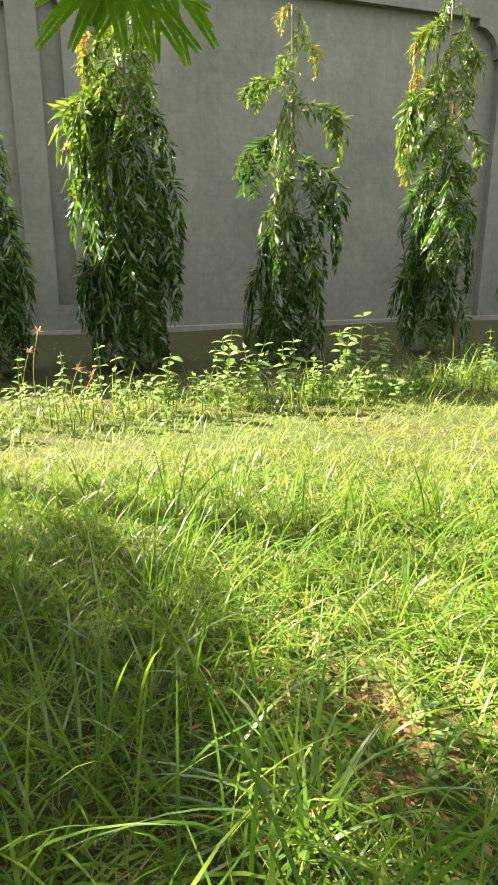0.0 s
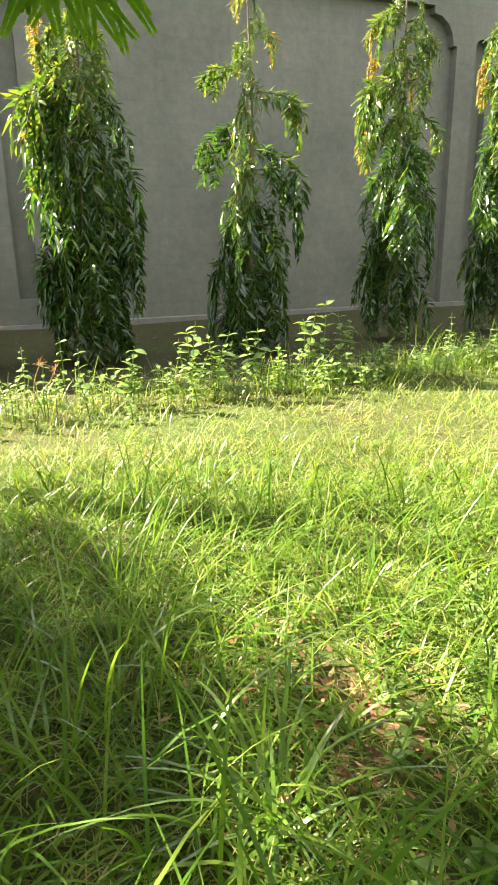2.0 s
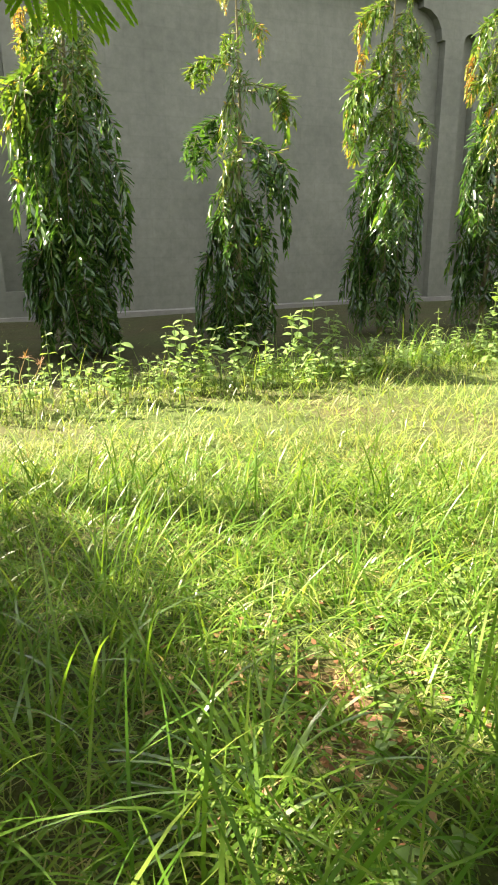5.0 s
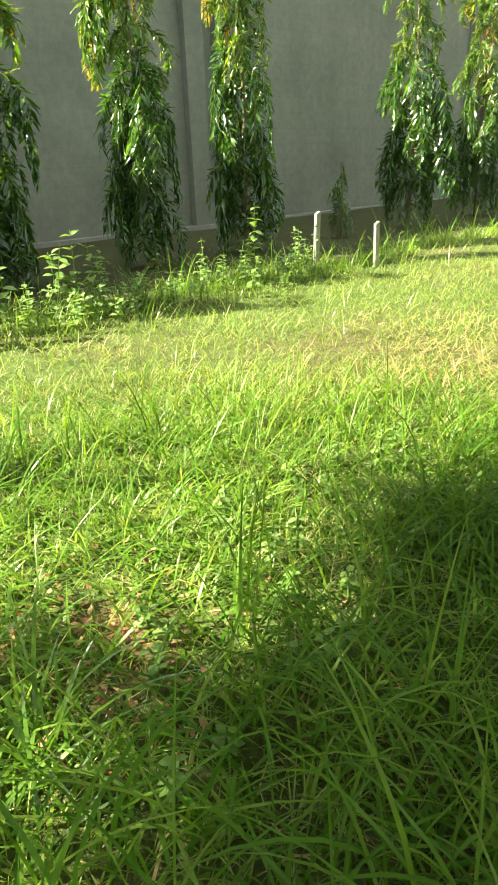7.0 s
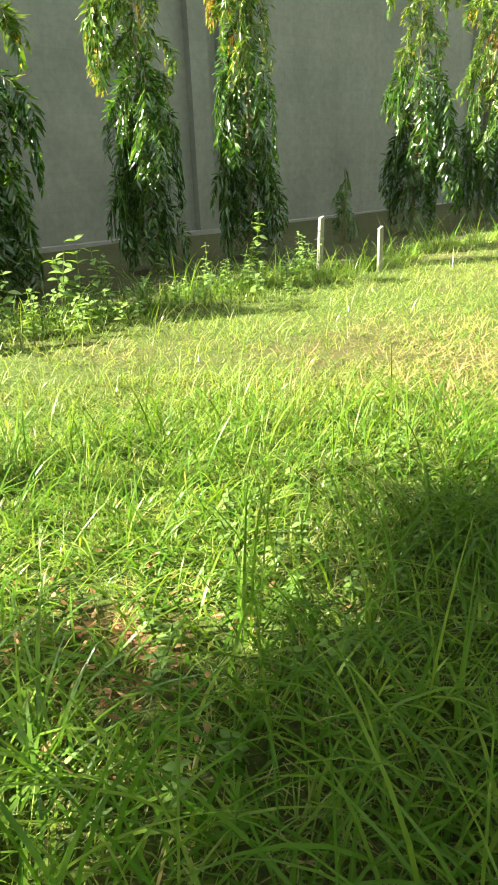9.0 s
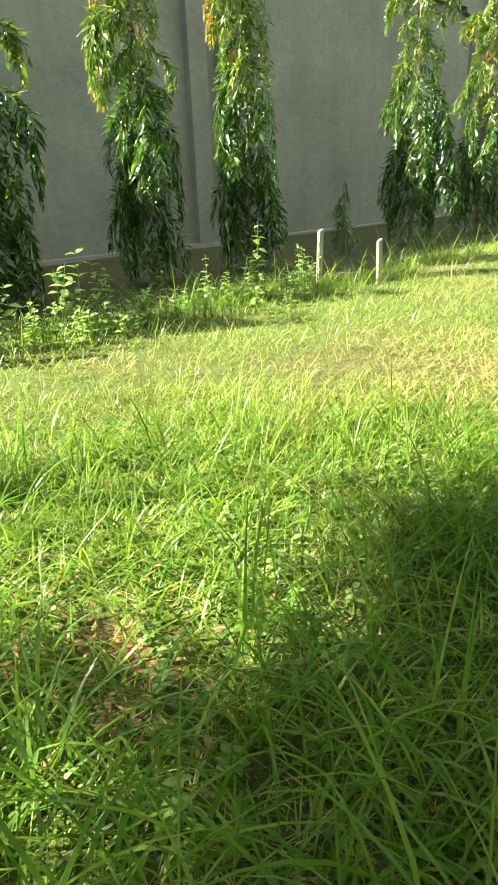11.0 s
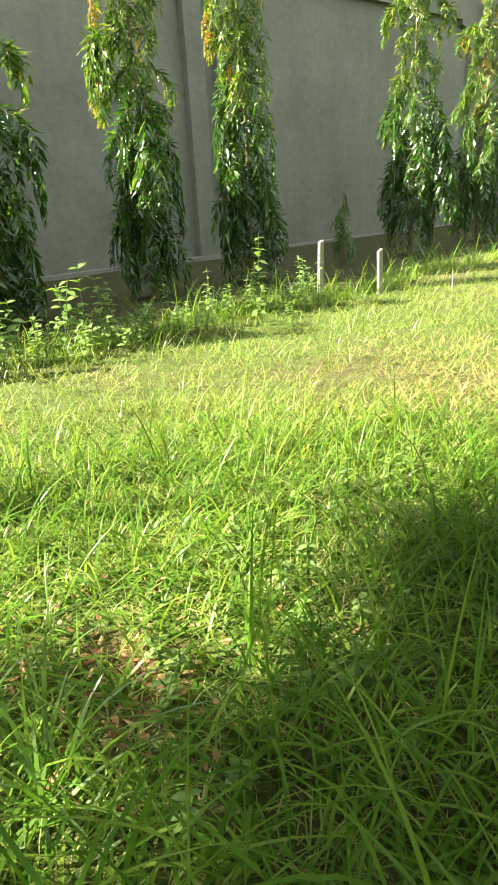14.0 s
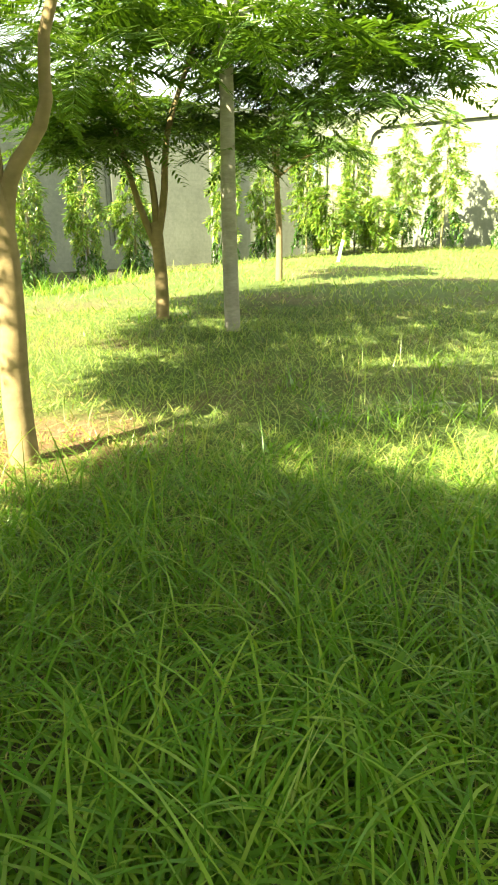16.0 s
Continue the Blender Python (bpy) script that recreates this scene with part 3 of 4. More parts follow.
ashoka(1.76, 6.34, 3.05, 0.33, 52, 4, TIPPED, 0.66, 0.92,
       [(3.0, 200, 0.1, 0.25, True), (2.95, 330, 0.12, 0.3, True), (2.85, 190, 0.25, 0.35, True), (2.8, 200, 0.3, 0.4, True), (2.75, 350, 0.2, 0.35, True), (2.62, 10, 0.25, 0.4, True),
        (2.3, 195, 0.42, 0.6, True), (2.25, 210, 0.4, 0.7, True), (2.2, 185, 0.36, 0.5, True)], full=0.68)
ashoka(2.97, 6.77, 3.25, 0.34, 50, 5, TIPPED, 0.62, 0.9,
       [(3.2, 200, 0.1, 0.25, True), (3.1, 330, 0.12, 0.3, True), (2.95, 195, 0.25, 0.4, True), (2.85, 205, 0.34, 0.45, True), (2.8, 340, 0.22, 0.4, True), (2.55, 240, 0.25, 0.6, True), (2.45, 255, 0.22, 0.7, True)], full=0.66)
ashoka(5.76, 7.73, 3.6, 0.38, 52, 6, TIPPED, 0.6, 0.95,
       [(3.5, 200, 0.12, 0.3, True), (3.4, 330, 0.14, 0.3, True), (3.15, 205, 0.4, 0.45, True), (3.1, 340, 0.4, 0.5, True), (3.0, 141, 0.42, 0.45, True), (3.05, -39, 0.3, 0.4, True), (1.9, -60, 0.45, 1.0, False), (1.5, -55, 0.5, 0.9, False), (1.2, -65, 0.5, 0.8, False), (1.0, -50, 0.55, 0.7, False)], full=0.6)
ashoka(7.40, 8.30, 3.45, 0.37, 50, 7, TIPPED, 0.58, 0.95,
       [(3.35, 200, 0.12, 0.3, True), (3.25, 330, 0.16, 0.3, True), (2.95, 205, 0.42, 0.45, True), (2.9, 141, 0.42, 0.4, True), (2.85, 250, 0.3, 0.6, True), (1.8, -60, 0.5, 1.0, False), (1.4, -55, 0.55, 0.9, False), (1.1, -60, 0.62, 0.75, True), (0.95, -58, 0.7, 0.7, True)], full=0.6)
ashoka(8.35, 8.08, 1.25, 0.24, 16, 8, "short young mast tree with a rounded drooping top", 0.45, full=0.9)
ashoka(4.43, 7.27, 0.85, 0.15, 6, 9, "small thin mast tree sapling in the wall's shade", 2.0, full=0.9)
for i, (x, y, h, r) in enumerate([(9.97, 8.55, 3.15, 0.40), (11.38, 8.42, 2.5, 0.40), (12.43, 7.80, 2.7, 0.44), (13.79, 7.45, 2.4, 0.44),
                                 (16.1, 6.2, 3.2, 0.42), (17.4, 5.57, 2.4, 0.46)]):
    ashoka(x, y, h, r, 52, 20 + i, "slim mast tree, sunlit yellow-green, beside the turning wall", 0.3, full=0.75, far=True)
for i, (x, y, h, r) in enumerate([(19.65, 5.07, 3.5, 0.55), (20.96, 3.91, 3.7, 0.58), (21.69, 2.56, 3.75, 0.6), (22.2, 1.44, 4.1, 0.66), (22.3, -0.6, 3.7, 0.6)]):
    ashoka(x, y, h, r, 64, 40 + i, "slim mast tree in full sun before the bright east wall", 0.3, full=0.75, far=True)


for x, y, h, r, k in ((19.35, 4.24, 1.9, 0.77, 60), (20.3, 3.1, 1.6, 0.65, 61)):
    ashoka(x, y, h, r, 60, k, "bushy bright-green shrub at the foot of the east wall", 0.1, full=0.95, far=True, name="shrub", kind_of="shrub", group="shrubs by the east wall")


# ---- flame trees on the lawn ----
def pinna_points(root, way, side, length, pairs, size, fat=1.0):
    """Two rows of small leaflets along a fine stalk."""
    v, f = [], []
    for i in range(pairs):
        s = (i + 0.6) / pairs
        c = root + way * (length * s)
        w = size * (1 - 0.45 * abs(2 * s - 0.9))
        for sg in (-1, 1):
            o = side * sg
            tip = c + o * w + way * w * 0.35
            k = len(v)
            a = way * (0.5 * fat * length / pairs)
            v += [c, c.lerp(tip, 0.45) + a * 0.95, tip, c.lerp(tip, 0.55) - a * 0.85]
            f.append((k, k + 1, k + 2, k + 3))
    return v, f


def frond_mesh(seed, length=0.5, pairs=11, leaflets=15, droop=0.16, pinna=0.13, wide=0.014, fan=0.55, fat=1.5, material=None):
    rng = random.Random(seed)
    v, f = [], []
    line = []
    for i in range(9):
        s = i / 8
        line.append(Vector((length * s, 0.02 * math.sin(3 * s), 0.05 * math.sin(2.2 * s) - droop * s * s)))
    for i in range(pairs):
        s = 0.16 + 0.84 * i / (pairs - 1)
        k = min(7, int(s * 8))
        root = line[k].lerp(line[k + 1], s * 8 - k)
        for sg in (-1, 1):
            a = sg * (1.25 - fan * s + rng.uniform(-0.08, 0.08))
            way = Vector((math.cos(a), math.sin(a), -0.22 + rng.uniform(-0.14, 0.1))).normalized()
            side = way.cross(Vector((0, 0, 1))).normalized()
            ln = pinna * (1 - 0.5 * (2 * s - 0.85) ** 2) * rng.uniform(0.9, 1.08)
            a1, b1 = pinna_points(root, way, side, ln, leaflets, wide, fat)
            f += [tuple(q + len(v) for q in c) for c in b1]
            v += a1
    tv, tf = tube(line[::2], [0.003 - 0.0022 * i / 4 for i in range(5)], 4)
    vv, ff, mi = merge([(np.array([tuple(q) for q in v]), np.array(f), 0), (tv, tf, 1)])
    return quads("frond", vv, ff, [material or FROND, RACHIS], mi, False)


def spray_mesh(seed, count, **kw):
    """A twig's end with its feathery leaves all round."""
    rng = random.Random(seed)
    vs, fs, ms, k = [], [], [], 0
    for i in range(count):
        me = frond_mesh(seed * 50 + i, **kw)
        m = Matrix.Rotation(i * 2.4 + rng.uniform(-0.3, 0.3), 4, "Z") @ Matrix.Rotation(rng.uniform(-0.3, 0.55), 4, "Y") @ Matrix.Rotation(rng.uniform(-0.3, 0.3), 4, "X")
        me.transform(Matrix.Translation((0, 0, rng.uniform(-0.08, 0.08))) @ m)
        co = np.empty(len(me.vertices) * 3)
        me.vertices.foreach_get("co", co)
        vi = np.empty(len(me.loops), dtype=np.int32)
        me.loops.foreach_get("vertex_index", vi)
        mi = np.empty(len(me.polygons), dtype=np.int32)
        me.polygons.foreach_get("material_index", mi)
        vs.append(co.reshape(-1, 3))
        fs.append(vi.reshape(-1, 4) + k)
        ms.append(mi)
        k += len(me.vertices)
        bpy.data.meshes.remove(me)
    return quads("leaf_spray", np.concatenate(vs), np.concatenate(fs), [FROND, RACHIS], np.concatenate(ms), False)


FINE = [spray_mesh(1 + i, 8, pairs=10, leaflets=11, wide=0.02) for i in range(3)]


def airy_mesh(seed, count=6, pairs=8, wide=0.062, seg=1):
    """A twig's end high in the crown: each leaf's side stalks with their leaflets closed to a strip."""
    rng = random.Random(seed)
    base, az, ln, tilt = [], [], [], []
    for i in range(count):
        a, p = i * 2.4 + rng.uniform(-0.3, 0.3), rng.uniform(-0.35, 0.2)
        for k in range(pairs):
            s = 0.15 + 0.85 * k / (pairs - 1)
            q = (0.5 * s * math.cos(a), 0.5 * s * math.sin(a), 0.5 * s * p - 0.12 * s * s)
            for sg in (-1, 1):
                base.append(q)
                az.append(a + sg * (1.2 - 0.5 * s + rng.uniform(-0.1, 0.1)))
                ln.append(0.14 * (1 - 0.5 * (2 * s - 0.85) ** 2))
                tilt.append(1.6 + rng.uniform(-0.2, 0.3))
    n = len(base)
    v, f = strips(np.array(base), np.array(az), np.array(ln), np.array(tilt), np.full(n, 0.0 if seg == 1 else 0.25), np.full(n, wide), seg)
    return quads("leaf_spray", v, f, [FROND], None, False)


AIRY = [airy_mesh(91 + i) for i in range(4)]
MEDIUM = [airy_mesh(95 + i, 10, 14, 0.026, 2) for i in range(4)]


def limb(tree, points, r0, r1, material, name="limb", sides=9):
    n = len(points)
    v, f = tube(points, [r0 + (r1 - r0) * i / (n - 1) for i in range(n)], sides)
    return child(name, quads(name, v, f, [material]), tree)


def smooth_line(points, n=9):
    """A smooth line through a few points."""
    p = [Vector(q) for q in points]
    p = [p[0] * 2 - p[1]] + p + [p[-1] * 2 - p[-2]]
    out = []
    for i in range(n):
        t = i / (n - 1) * (len(p) - 3)
        k = min(len(p) - 4, int(t))
        t -= k
        a, b, c, d = p[k:k + 4]
        out.append(0.5 * (2 * b + (c - a) * t + (2 * a - 5 * b + 4 * c - d) * t * t + (3 * b - a - 3 * c + d) * t ** 3))
    return out


def lit_trunk(q, r=0.55, heights=(0.2, 0.6, 1.0)):
    """Whether a spray at q leaves the sun on the lower trunk, both from the tree's foot."""
    for z in heights:
        d = Vector(q) - Vector((0, 0, z))
        if (d - SUN_TO * d.dot(SUN_TO)).length < r:
            return False
    return True


def crown(tree, tips, per_tip, spread, seed, size, meshes):
    """Sprays of feathery leaves at the limbs' ends, given from the tree's foot."""
    rng = random.Random(seed)
    for tip in tips:
        for i in range(per_tip):
            p = Vector(tip) + Vector((rng.gauss(0, spread), rng.gauss(0, spread), rng.gauss(0, spread * 0.35)))
            m = Matrix.Translation(p) @ Matrix.Rotation(rng.uniform(0, 6.28), 4, "Z") @ Matrix.Rotation(rng.uniform(-0.25, 0.25), 4, "X") @ Matrix.Scale(rng.uniform(*size), 4)
            child("leaf_spray", rng.choice(meshes), tree, m)


# the near flame tree: a smooth pale trunk that forks above knee height
t1 = thing("flame_tree", 2.41, 1.485, 0.0, "young flame tree with a pale smooth forked trunk", "tree", "flame trees on the lawn")
line = smooth_line([(-0.03, -0.01, -0.08), (-0.02, 0.0, 0.3), (0.02, 0.0, 0.7), (0.05, 0.02, 1.11)], 14)
v, f = tube(line, [0.066, 0.062, 0.0585, 0.057, 0.056, 0.0545, 0.0535, 0.052, 0.051, 0.050, 0.0495, 0.047, 0.04, 0.022], 14)
child("trunk", quads("trunk", v, f, [BARK]), t1)
limb(t1, smooth_line([(0.035, 0.02, 0.88), (0.02, 0.045, 1.13), (-0.025, 0.125, 1.38), (-0.08, 0.22, 1.8), (-0.3, 0.5, 2.5)], 14), 0.037, 0.015, BARK)
limb(t1, smooth_line([(0.045, 0.02, 0.9), (0.055, 0.025, 1.2), (0.055, 0.03, 1.45), (0.05, 0.06, 1.9), (0.2, 0.1, 2.7)], 12), 0.036, 0.017, BARK)
limb(t1, smooth_line([(0.045, 0.012, 0.88), (0.08, -0.025, 1.11), (0.18, -0.13, 1.33), (0.22, -0.18, 1.7), (0.5, -0.5, 2.5)], 14), 0.036, 0.015, BARK)
limb(t1, smooth_line([(0.055, 0.02, 1.22), (0.11, 0.0, 1.6), (0.16, -0.03, 1.9), (0.6, 0.3, 2.6)], 9), 0.026, 0.012, BARK)
rng = random.Random(3)
tips = [(1.7 * math.sqrt(rng.random()) * math.cos(a), 1.7 * math.sqrt(rng.random()) * math.sin(a), rng.uniform(2.15, 2.9)) for a in [i * 2.4 for i in range(26)]]
tips += [(0.05, 0.55, 1.82), (0.35, 0.75, 1.72), (0.5, 0.5, 1.66), (0.8, 0.65, 1.75), (0.85, 0.2, 1.7), (1.0, -0.15, 1.78), (1.1, 0.4, 1.8), (1.3, -0.5, 1.85), (0.35, 1.05, 2.05), (0.5, 0.95, 2.04), (0.2, 0.85, 2.1), (0.75, 0.95, 2.0), (0.6, 0.7, 1.85)]
crown(t1, [q for q in tips if lit_trunk(q) and q[2] < 2.45], 1, 0.1, 31, (0.8, 1.1), FINE)
crown(t1, [q for q in tips if lit_trunk(q) and q[2] >= 2.45], 2, 0.2, 30, (0.85, 1.15), AIRY)
# unseen outer limb and sprays, added to shade the lawn beyond the trunk
limb(t1, smooth_line([(-0.08, 0.22, 1.8), (0.1, 0.9, 2.4), (0.5, 2.0, 2.85)], 9), 0.018, 0.008, BARK)
tips = [(0.55 + 1.1 * math.sqrt(rng.random()) * math.cos(a), 2.2 + 0.9 * math.sqrt(rng.random()) * math.sin(a), rng.uniform(2.85, 3.2)) for a in [i * 2.4 for i in range(16)]]
crown(t1, [q for q in tips if lit_trunk(q)], 1, 0.15, 37, (0.9, 1.2), MEDIUM)


# the tree left of the view: only its lowest leaf hangs into sight, its crown shades the foreground
t0 = thing("flame_tree", -1.75, 2.75, 0.0, "flame tree whose low feathery leaf hangs into view", "tree", "flame trees on the lawn")
limb(t0, smooth_line([(0, 0, -0.08), (0.03, 0, 0.6), (0.0, 0.02, 1.3)], 10), 0.075, 0.055, BARK, "trunk", 12)
limb(t0, smooth_line([(0, 0.02, 1.25), (0.3, -0.1, 1.9), (1.2, -0.4, 2.45)], 10), 0.045, 0.014, BARK)
limb(t0, smooth_line([(0, 0.02, 1.25), (-0.2, 0.2, 1.9), (-0.8, 0.6, 2.6)], 10), 0.045, 0.014, BARK)
limb(t0, smooth_line([(0, 0.02, 1.25), (0.1, 0.3, 2.0), (0.7, 0.5, 2.8)], 10), 0.04, 0.014, BARK)
limb(t0, smooth_line([(1.1, -0.38, 2.42), (1.45, -1.2, 2.0), (1.625, -2.0, 1.205)], 10), 0.014, 0.005, BARK, "twig", 6)
SHADOW = SUN_TO / SUN_TO.z


def shaded(x, y):
    """How closely unseen sprays are added to the joined crowns to shade a place."""
    if x < 0.0:
        return 0.58 if y < np.interp(x, [-2.2, -1.2, -0.75, -0.5, -0.28, -0.18, -0.02], [1.2, 1.6, 1.84, 1.95, 1.93, 1.6, 1.25]) else 0.0
    if x < 0.42:
        return 0.03 if y < np.interp(x, [0.0, 0.15, 0.42], [1.2, 1.08, 0.98]) else 0.0
    if y > np.interp(x, [0.42, 0.75, 0.88, 1.08, 1.28, 1.56, 1.98, 2.45, 2.9, 3.26, 3.5, 3.8, 4.4, 5.0, 6.6], [0.85, 0.72, 0.8, 1.02, 1.2, 1.2, 1.1, 1.03, 1.08, 1.25, 1.8, 2.15, 2.2, 1.85, 1.8]):
        return 0.0
    if 2.75 < x < 3.9 and y < 0.36 - 0.3 * abs(x - 3.3) + 0.1 * math.sin(9 * x):
        return 0.08
    return 1.0


def clear(q):
    """Whether a spray at q leaves the sun on the near trunk."""
    return lit_trunk(q - t1.location, 0.22, (0.2, 0.4, 0.6, 0.8))


# each spray is set back along the sun's way from the shade it casts
rng = random.Random(8)
tips = {t0: [], t1: []}
for i in range(66):
    for j in range(26 if i < 54 else 22):
        x, y = -2.2 + 0.13 * i + rng.uniform(-0.05, 0.05), -1.0 + 0.13 * j + rng.uniform(-0.05, 0.05)
        if rng.random() > (0.95 if x < 2.6 else 0.45 if x < 4.5 else 0.08) * shaded(x, y):
            continue
        z = rng.uniform(2.3, 3.2)
        q = Vector((x, y, 0)) + SHADOW * z
        if clear(q):
            tree = t0 if q.x < 0.5 else t1
            tips[tree].append(q - tree.location)
for tree in tips:
    crown(tree, tips[tree], 2, 0.05, 32, (0.45, 0.62), AIRY)
# more unseen sprays overhead, past the shade that is seen, added to block skylight
tips = {t0: [], t1: []}
for i in range(24):
    for j in range(9):
        x, y, z = -1.0 + 0.28 * i + rng.uniform(-0.1, 0.1), -3.3 + 0.27 * j + rng.uniform(-0.1, 0.1), rng.uniform(2.3, 3.1)
        q = Vector((x, y, 0)) + SHADOW * z
        tree = t0 if q.x < 0.5 else t1
        if clear(q):
            tips[tree].append(q - tree.location)
for tree in tips:
    crown(tree, tips[tree], 1, 0.05, 40, (0.9, 1.2), AIRY)
# the low leaf, seen from below its tip
LOW = [frond_mesh(71 + i, 0.06, 6, 22, 0.01, 0.112, 0.0092, 1.15, 2.9, SUNLIT_FROND) for i in range(2)]
down = Matrix(((0, 1, 0, 0), (0, 0, -1, 0), (-1, 0, 0, 0), (0, 0, 0, 1)))
for i, (x, y, z, roll, lift) in enumerate(((-0.142, 0.75, 1.205, 2, -25), (-0.105, 0.78, 1.23, 20, -18))):
    m = Matrix.Translation((x + 1.75, y - 2.75, z)) @ pose(0, 0, 0, lift, roll, 0) @ down
    child("frond", LOW[i % 2], t0, m)

# the trees further off
t2 = thing("flame_tree", 6.45, 2.97, 0.02, "young flame tree with a slender twin-stemmed trunk", "tree", "flame trees on the lawn")
limb(t2, smooth_line([(0, 0, -0.08), (0.01, -0.01, 0.35), (0.0, 0.0, 0.75), (0.0, 0.01, 0.95)], 9), 0.072, 0.055, BARK, "trunk", 12)
limb(t2, smooth_line([(0.0, 0.0, 0.68), (-0.05, 0.13, 1.05), (-0.08, 0.24, 1.45), (-0.15, 0.4, 2.1)], 9), 0.042, 0.02, BARK)
limb(t2, smooth_line([(0.0, 0.0, 0.8), (0.0, 0.02, 1.3), (-0.03, 0.08, 1.7), (0.0, 0.2, 2.4)], 9), 0.04, 0.018, BARK)
limb(t2, smooth_line([(0.0, 0.0, 0.8), (0.035, -0.08, 1.2), (0.055, -0.15, 1.8), (0.2, -0.4, 2.5)], 9), 0.046, 0.02, BARK)
rng = random.Random(4)
tips = [(1.25 * math.sqrt(rng.random()) * math.cos(a), 1.25 * math.sqrt(rng.random()) * math.sin(a), rng.uniform(1.5, 2.7)) for a in [i * 2.4 for i in range(20)]]
crown(t2, tips, 2, 0.18, 33, (1.05, 1.35), MEDIUM)

t4 = thing("flame_tree", 5.8, 1.92, 0.02, "straight grey-stemmed flame tree with a wide crown", "tree", "flame trees on the lawn")
limb(t4, smooth_line([(0, 0, -0.08), (0.0, 0.01, 0.8), (-0.01, 0.0, 1.6), (0.0, 0.0, 2.5)], 11), 0.072, 0.055, GREY_BARK, "trunk", 14)
for q in ((1.0, -0.6, 3.0), (-0.7, 0.7, 3.0), (0.4, 0.9, 3.2), (-0.5, -0.9, 2.9), (1.0, 0.4, 2.9)):
    limb(t4, smooth_line([(0, 0, 2.4), (q[0] * 0.35, q[1] * 0.35, 2.65), q], 7), 0.035, 0.012, GREY_BARK)
rng = random.Random(5)
tips = [(2.1 * math.sqrt(rng.random()) * math.cos(a), 2.1 * math.sqrt(rng.random()) * math.sin(a), rng.uniform(1.95, 3.2)) for a in [i * 2.4 for i in range(27)]]
crown(t4, tips, 2, 0.25, 34, (1.05, 1.4), MEDIUM)
limb(t4, smooth_line([(0, 0, 2.2), (0.7, -0.2, 2.35), (2.0, -0.7, 2.5)], 7), 0.03, 0.01, GREY_BARK)
tips = [(1.35 + 1.7 * math.sqrt(rng.random()) * math.cos(a), -0.35 + 1.1 * math.sqrt(rng.random()) * math.sin(a), rng.uniform(2.12, 2.75)) for a in [i * 2.4 for i in range(24)]]
crown(t4, tips, 2, 0.2, 38, (1.0, 1.3), MEDIUM)

t3 = thing("flame_tree", 10.9, 3.12, 0.05, "slender young flame tree with a sparse yellowish crown", "tree", "flame trees on the lawn")
limb(t3, smooth_line([(0, 0, -0.08), (0.02, 0.0, 0.8), (0.0, 0.03, 1.5), (0.02, 0.02, 2.2)], 9), 0.06, 0.035, BARK, "trunk", 10)
rng = random.Random(6)
tips = [(1.1 * math.sqrt(rng.random()) * math.cos(a), 1.1 * math.sqrt(rng.random()) * math.sin(a), rng.uniform(1.7, 2.5)) for a in [i * 2.4 for i in range(11)]]
for q in tips[:5]:
    limb(t3, smooth_line([(0.01, 0.02, 1.6), (q[0] * 0.5, q[1] * 0.5, 1.9), q], 6), 0.02, 0.008, BARK)
crown(t3, tips, 3, 0.2, 35, (0.9, 1.2), MEDIUM)

# a tree added out of sight on the right, for more crown and shade
t5 = thing("flame_tree", 7.6, -2.5, 0.03, "added flame tree out of sight with a broad feathery crown", "tree", "flame trees on the lawn")
limb(t5, smooth_line([(0, 0, -0.08), (0.03, 0.0, 0.9), (0.0, 0.03, 1.8), (0.02, 0.02, 2.6)], 9), 0.08, 0.05, BARK, "trunk", 10)
rng = random.Random(7)
tips = [(2.0 * math.sqrt(rng.random()) * math.cos(a), 2.0 * math.sqrt(rng.random()) * math.sin(a), rng.uniform(2.0, 3.2)) for a in [i * 2.4 for i in range(20)]]
for q in tips[:6]:
    limb(t5, smooth_line([(0.01, 0.02, 2.2), (q[0] * 0.5, q[1] * 0.5, 2.5), q], 6), 0.03, 0.01, BARK)
crown(t5, tips, 2, 0.3, 36, (1.0, 1.35), MEDIUM)

# ---- house behind the east wall ----
house = thing("house", 30.3, 0.9, 0.1, "cream house with an arched parapet behind the wall", "house")
house.rotation_euler = (0, 0, math.atan2(-0.985, -0.17))
bm = bmesh.new()
arch = [(-4.2, 0), (4.2, 0), (4.2, 5.0), (2.6, 5.05)] + [(2.6 * math.cos(a), 5.05 + 0.95 * math.sin(a)) for a in (0.4, 0.8, 1.2, 1.57, 1.94, 2.34, 2.74)] + [(-2.6, 5.05), (-4.2, 5.0)]
prism(bm, arch, 0, 0.3)
part("front_wall", bm, HOUSE_PAINT, house)
bm = bmesh.new()
prism(bm, [(-4.15, 0), (4.15, 0), (4.15, 4.7), (-4.15, 4.7)], 0.305, 7)
part("body", bm, HOUSE_PAINT, house)


# ---- stakes ----
def stake(x, y, top, w, tilt, material, label):
    bm = bmesh.new()
    bmesh.ops.create_cube(bm, size=1)
    for v in bm.verts:
        v.co = Vector((v.co.x * w, v.co.y * w * 0.6, (v.co.z + 0.5) * (top + 0.15) - 0.15))
        if v.co.z > 0:
            v.co.z += 0.01 * (1 if v.co.x > 0 else -1)
    bmesh.ops.bevel(bm, geom=bm.edges[:], offset=0.004, segments=1, affect="EDGES")
    ob = part("wooden_stake", bm, material, None, label)
    tagged(ob, "", "stake", "stakes in the lawn")
    ob.matrix_basis = pose(x, y, float(ground_z(x, y)), *tilt)


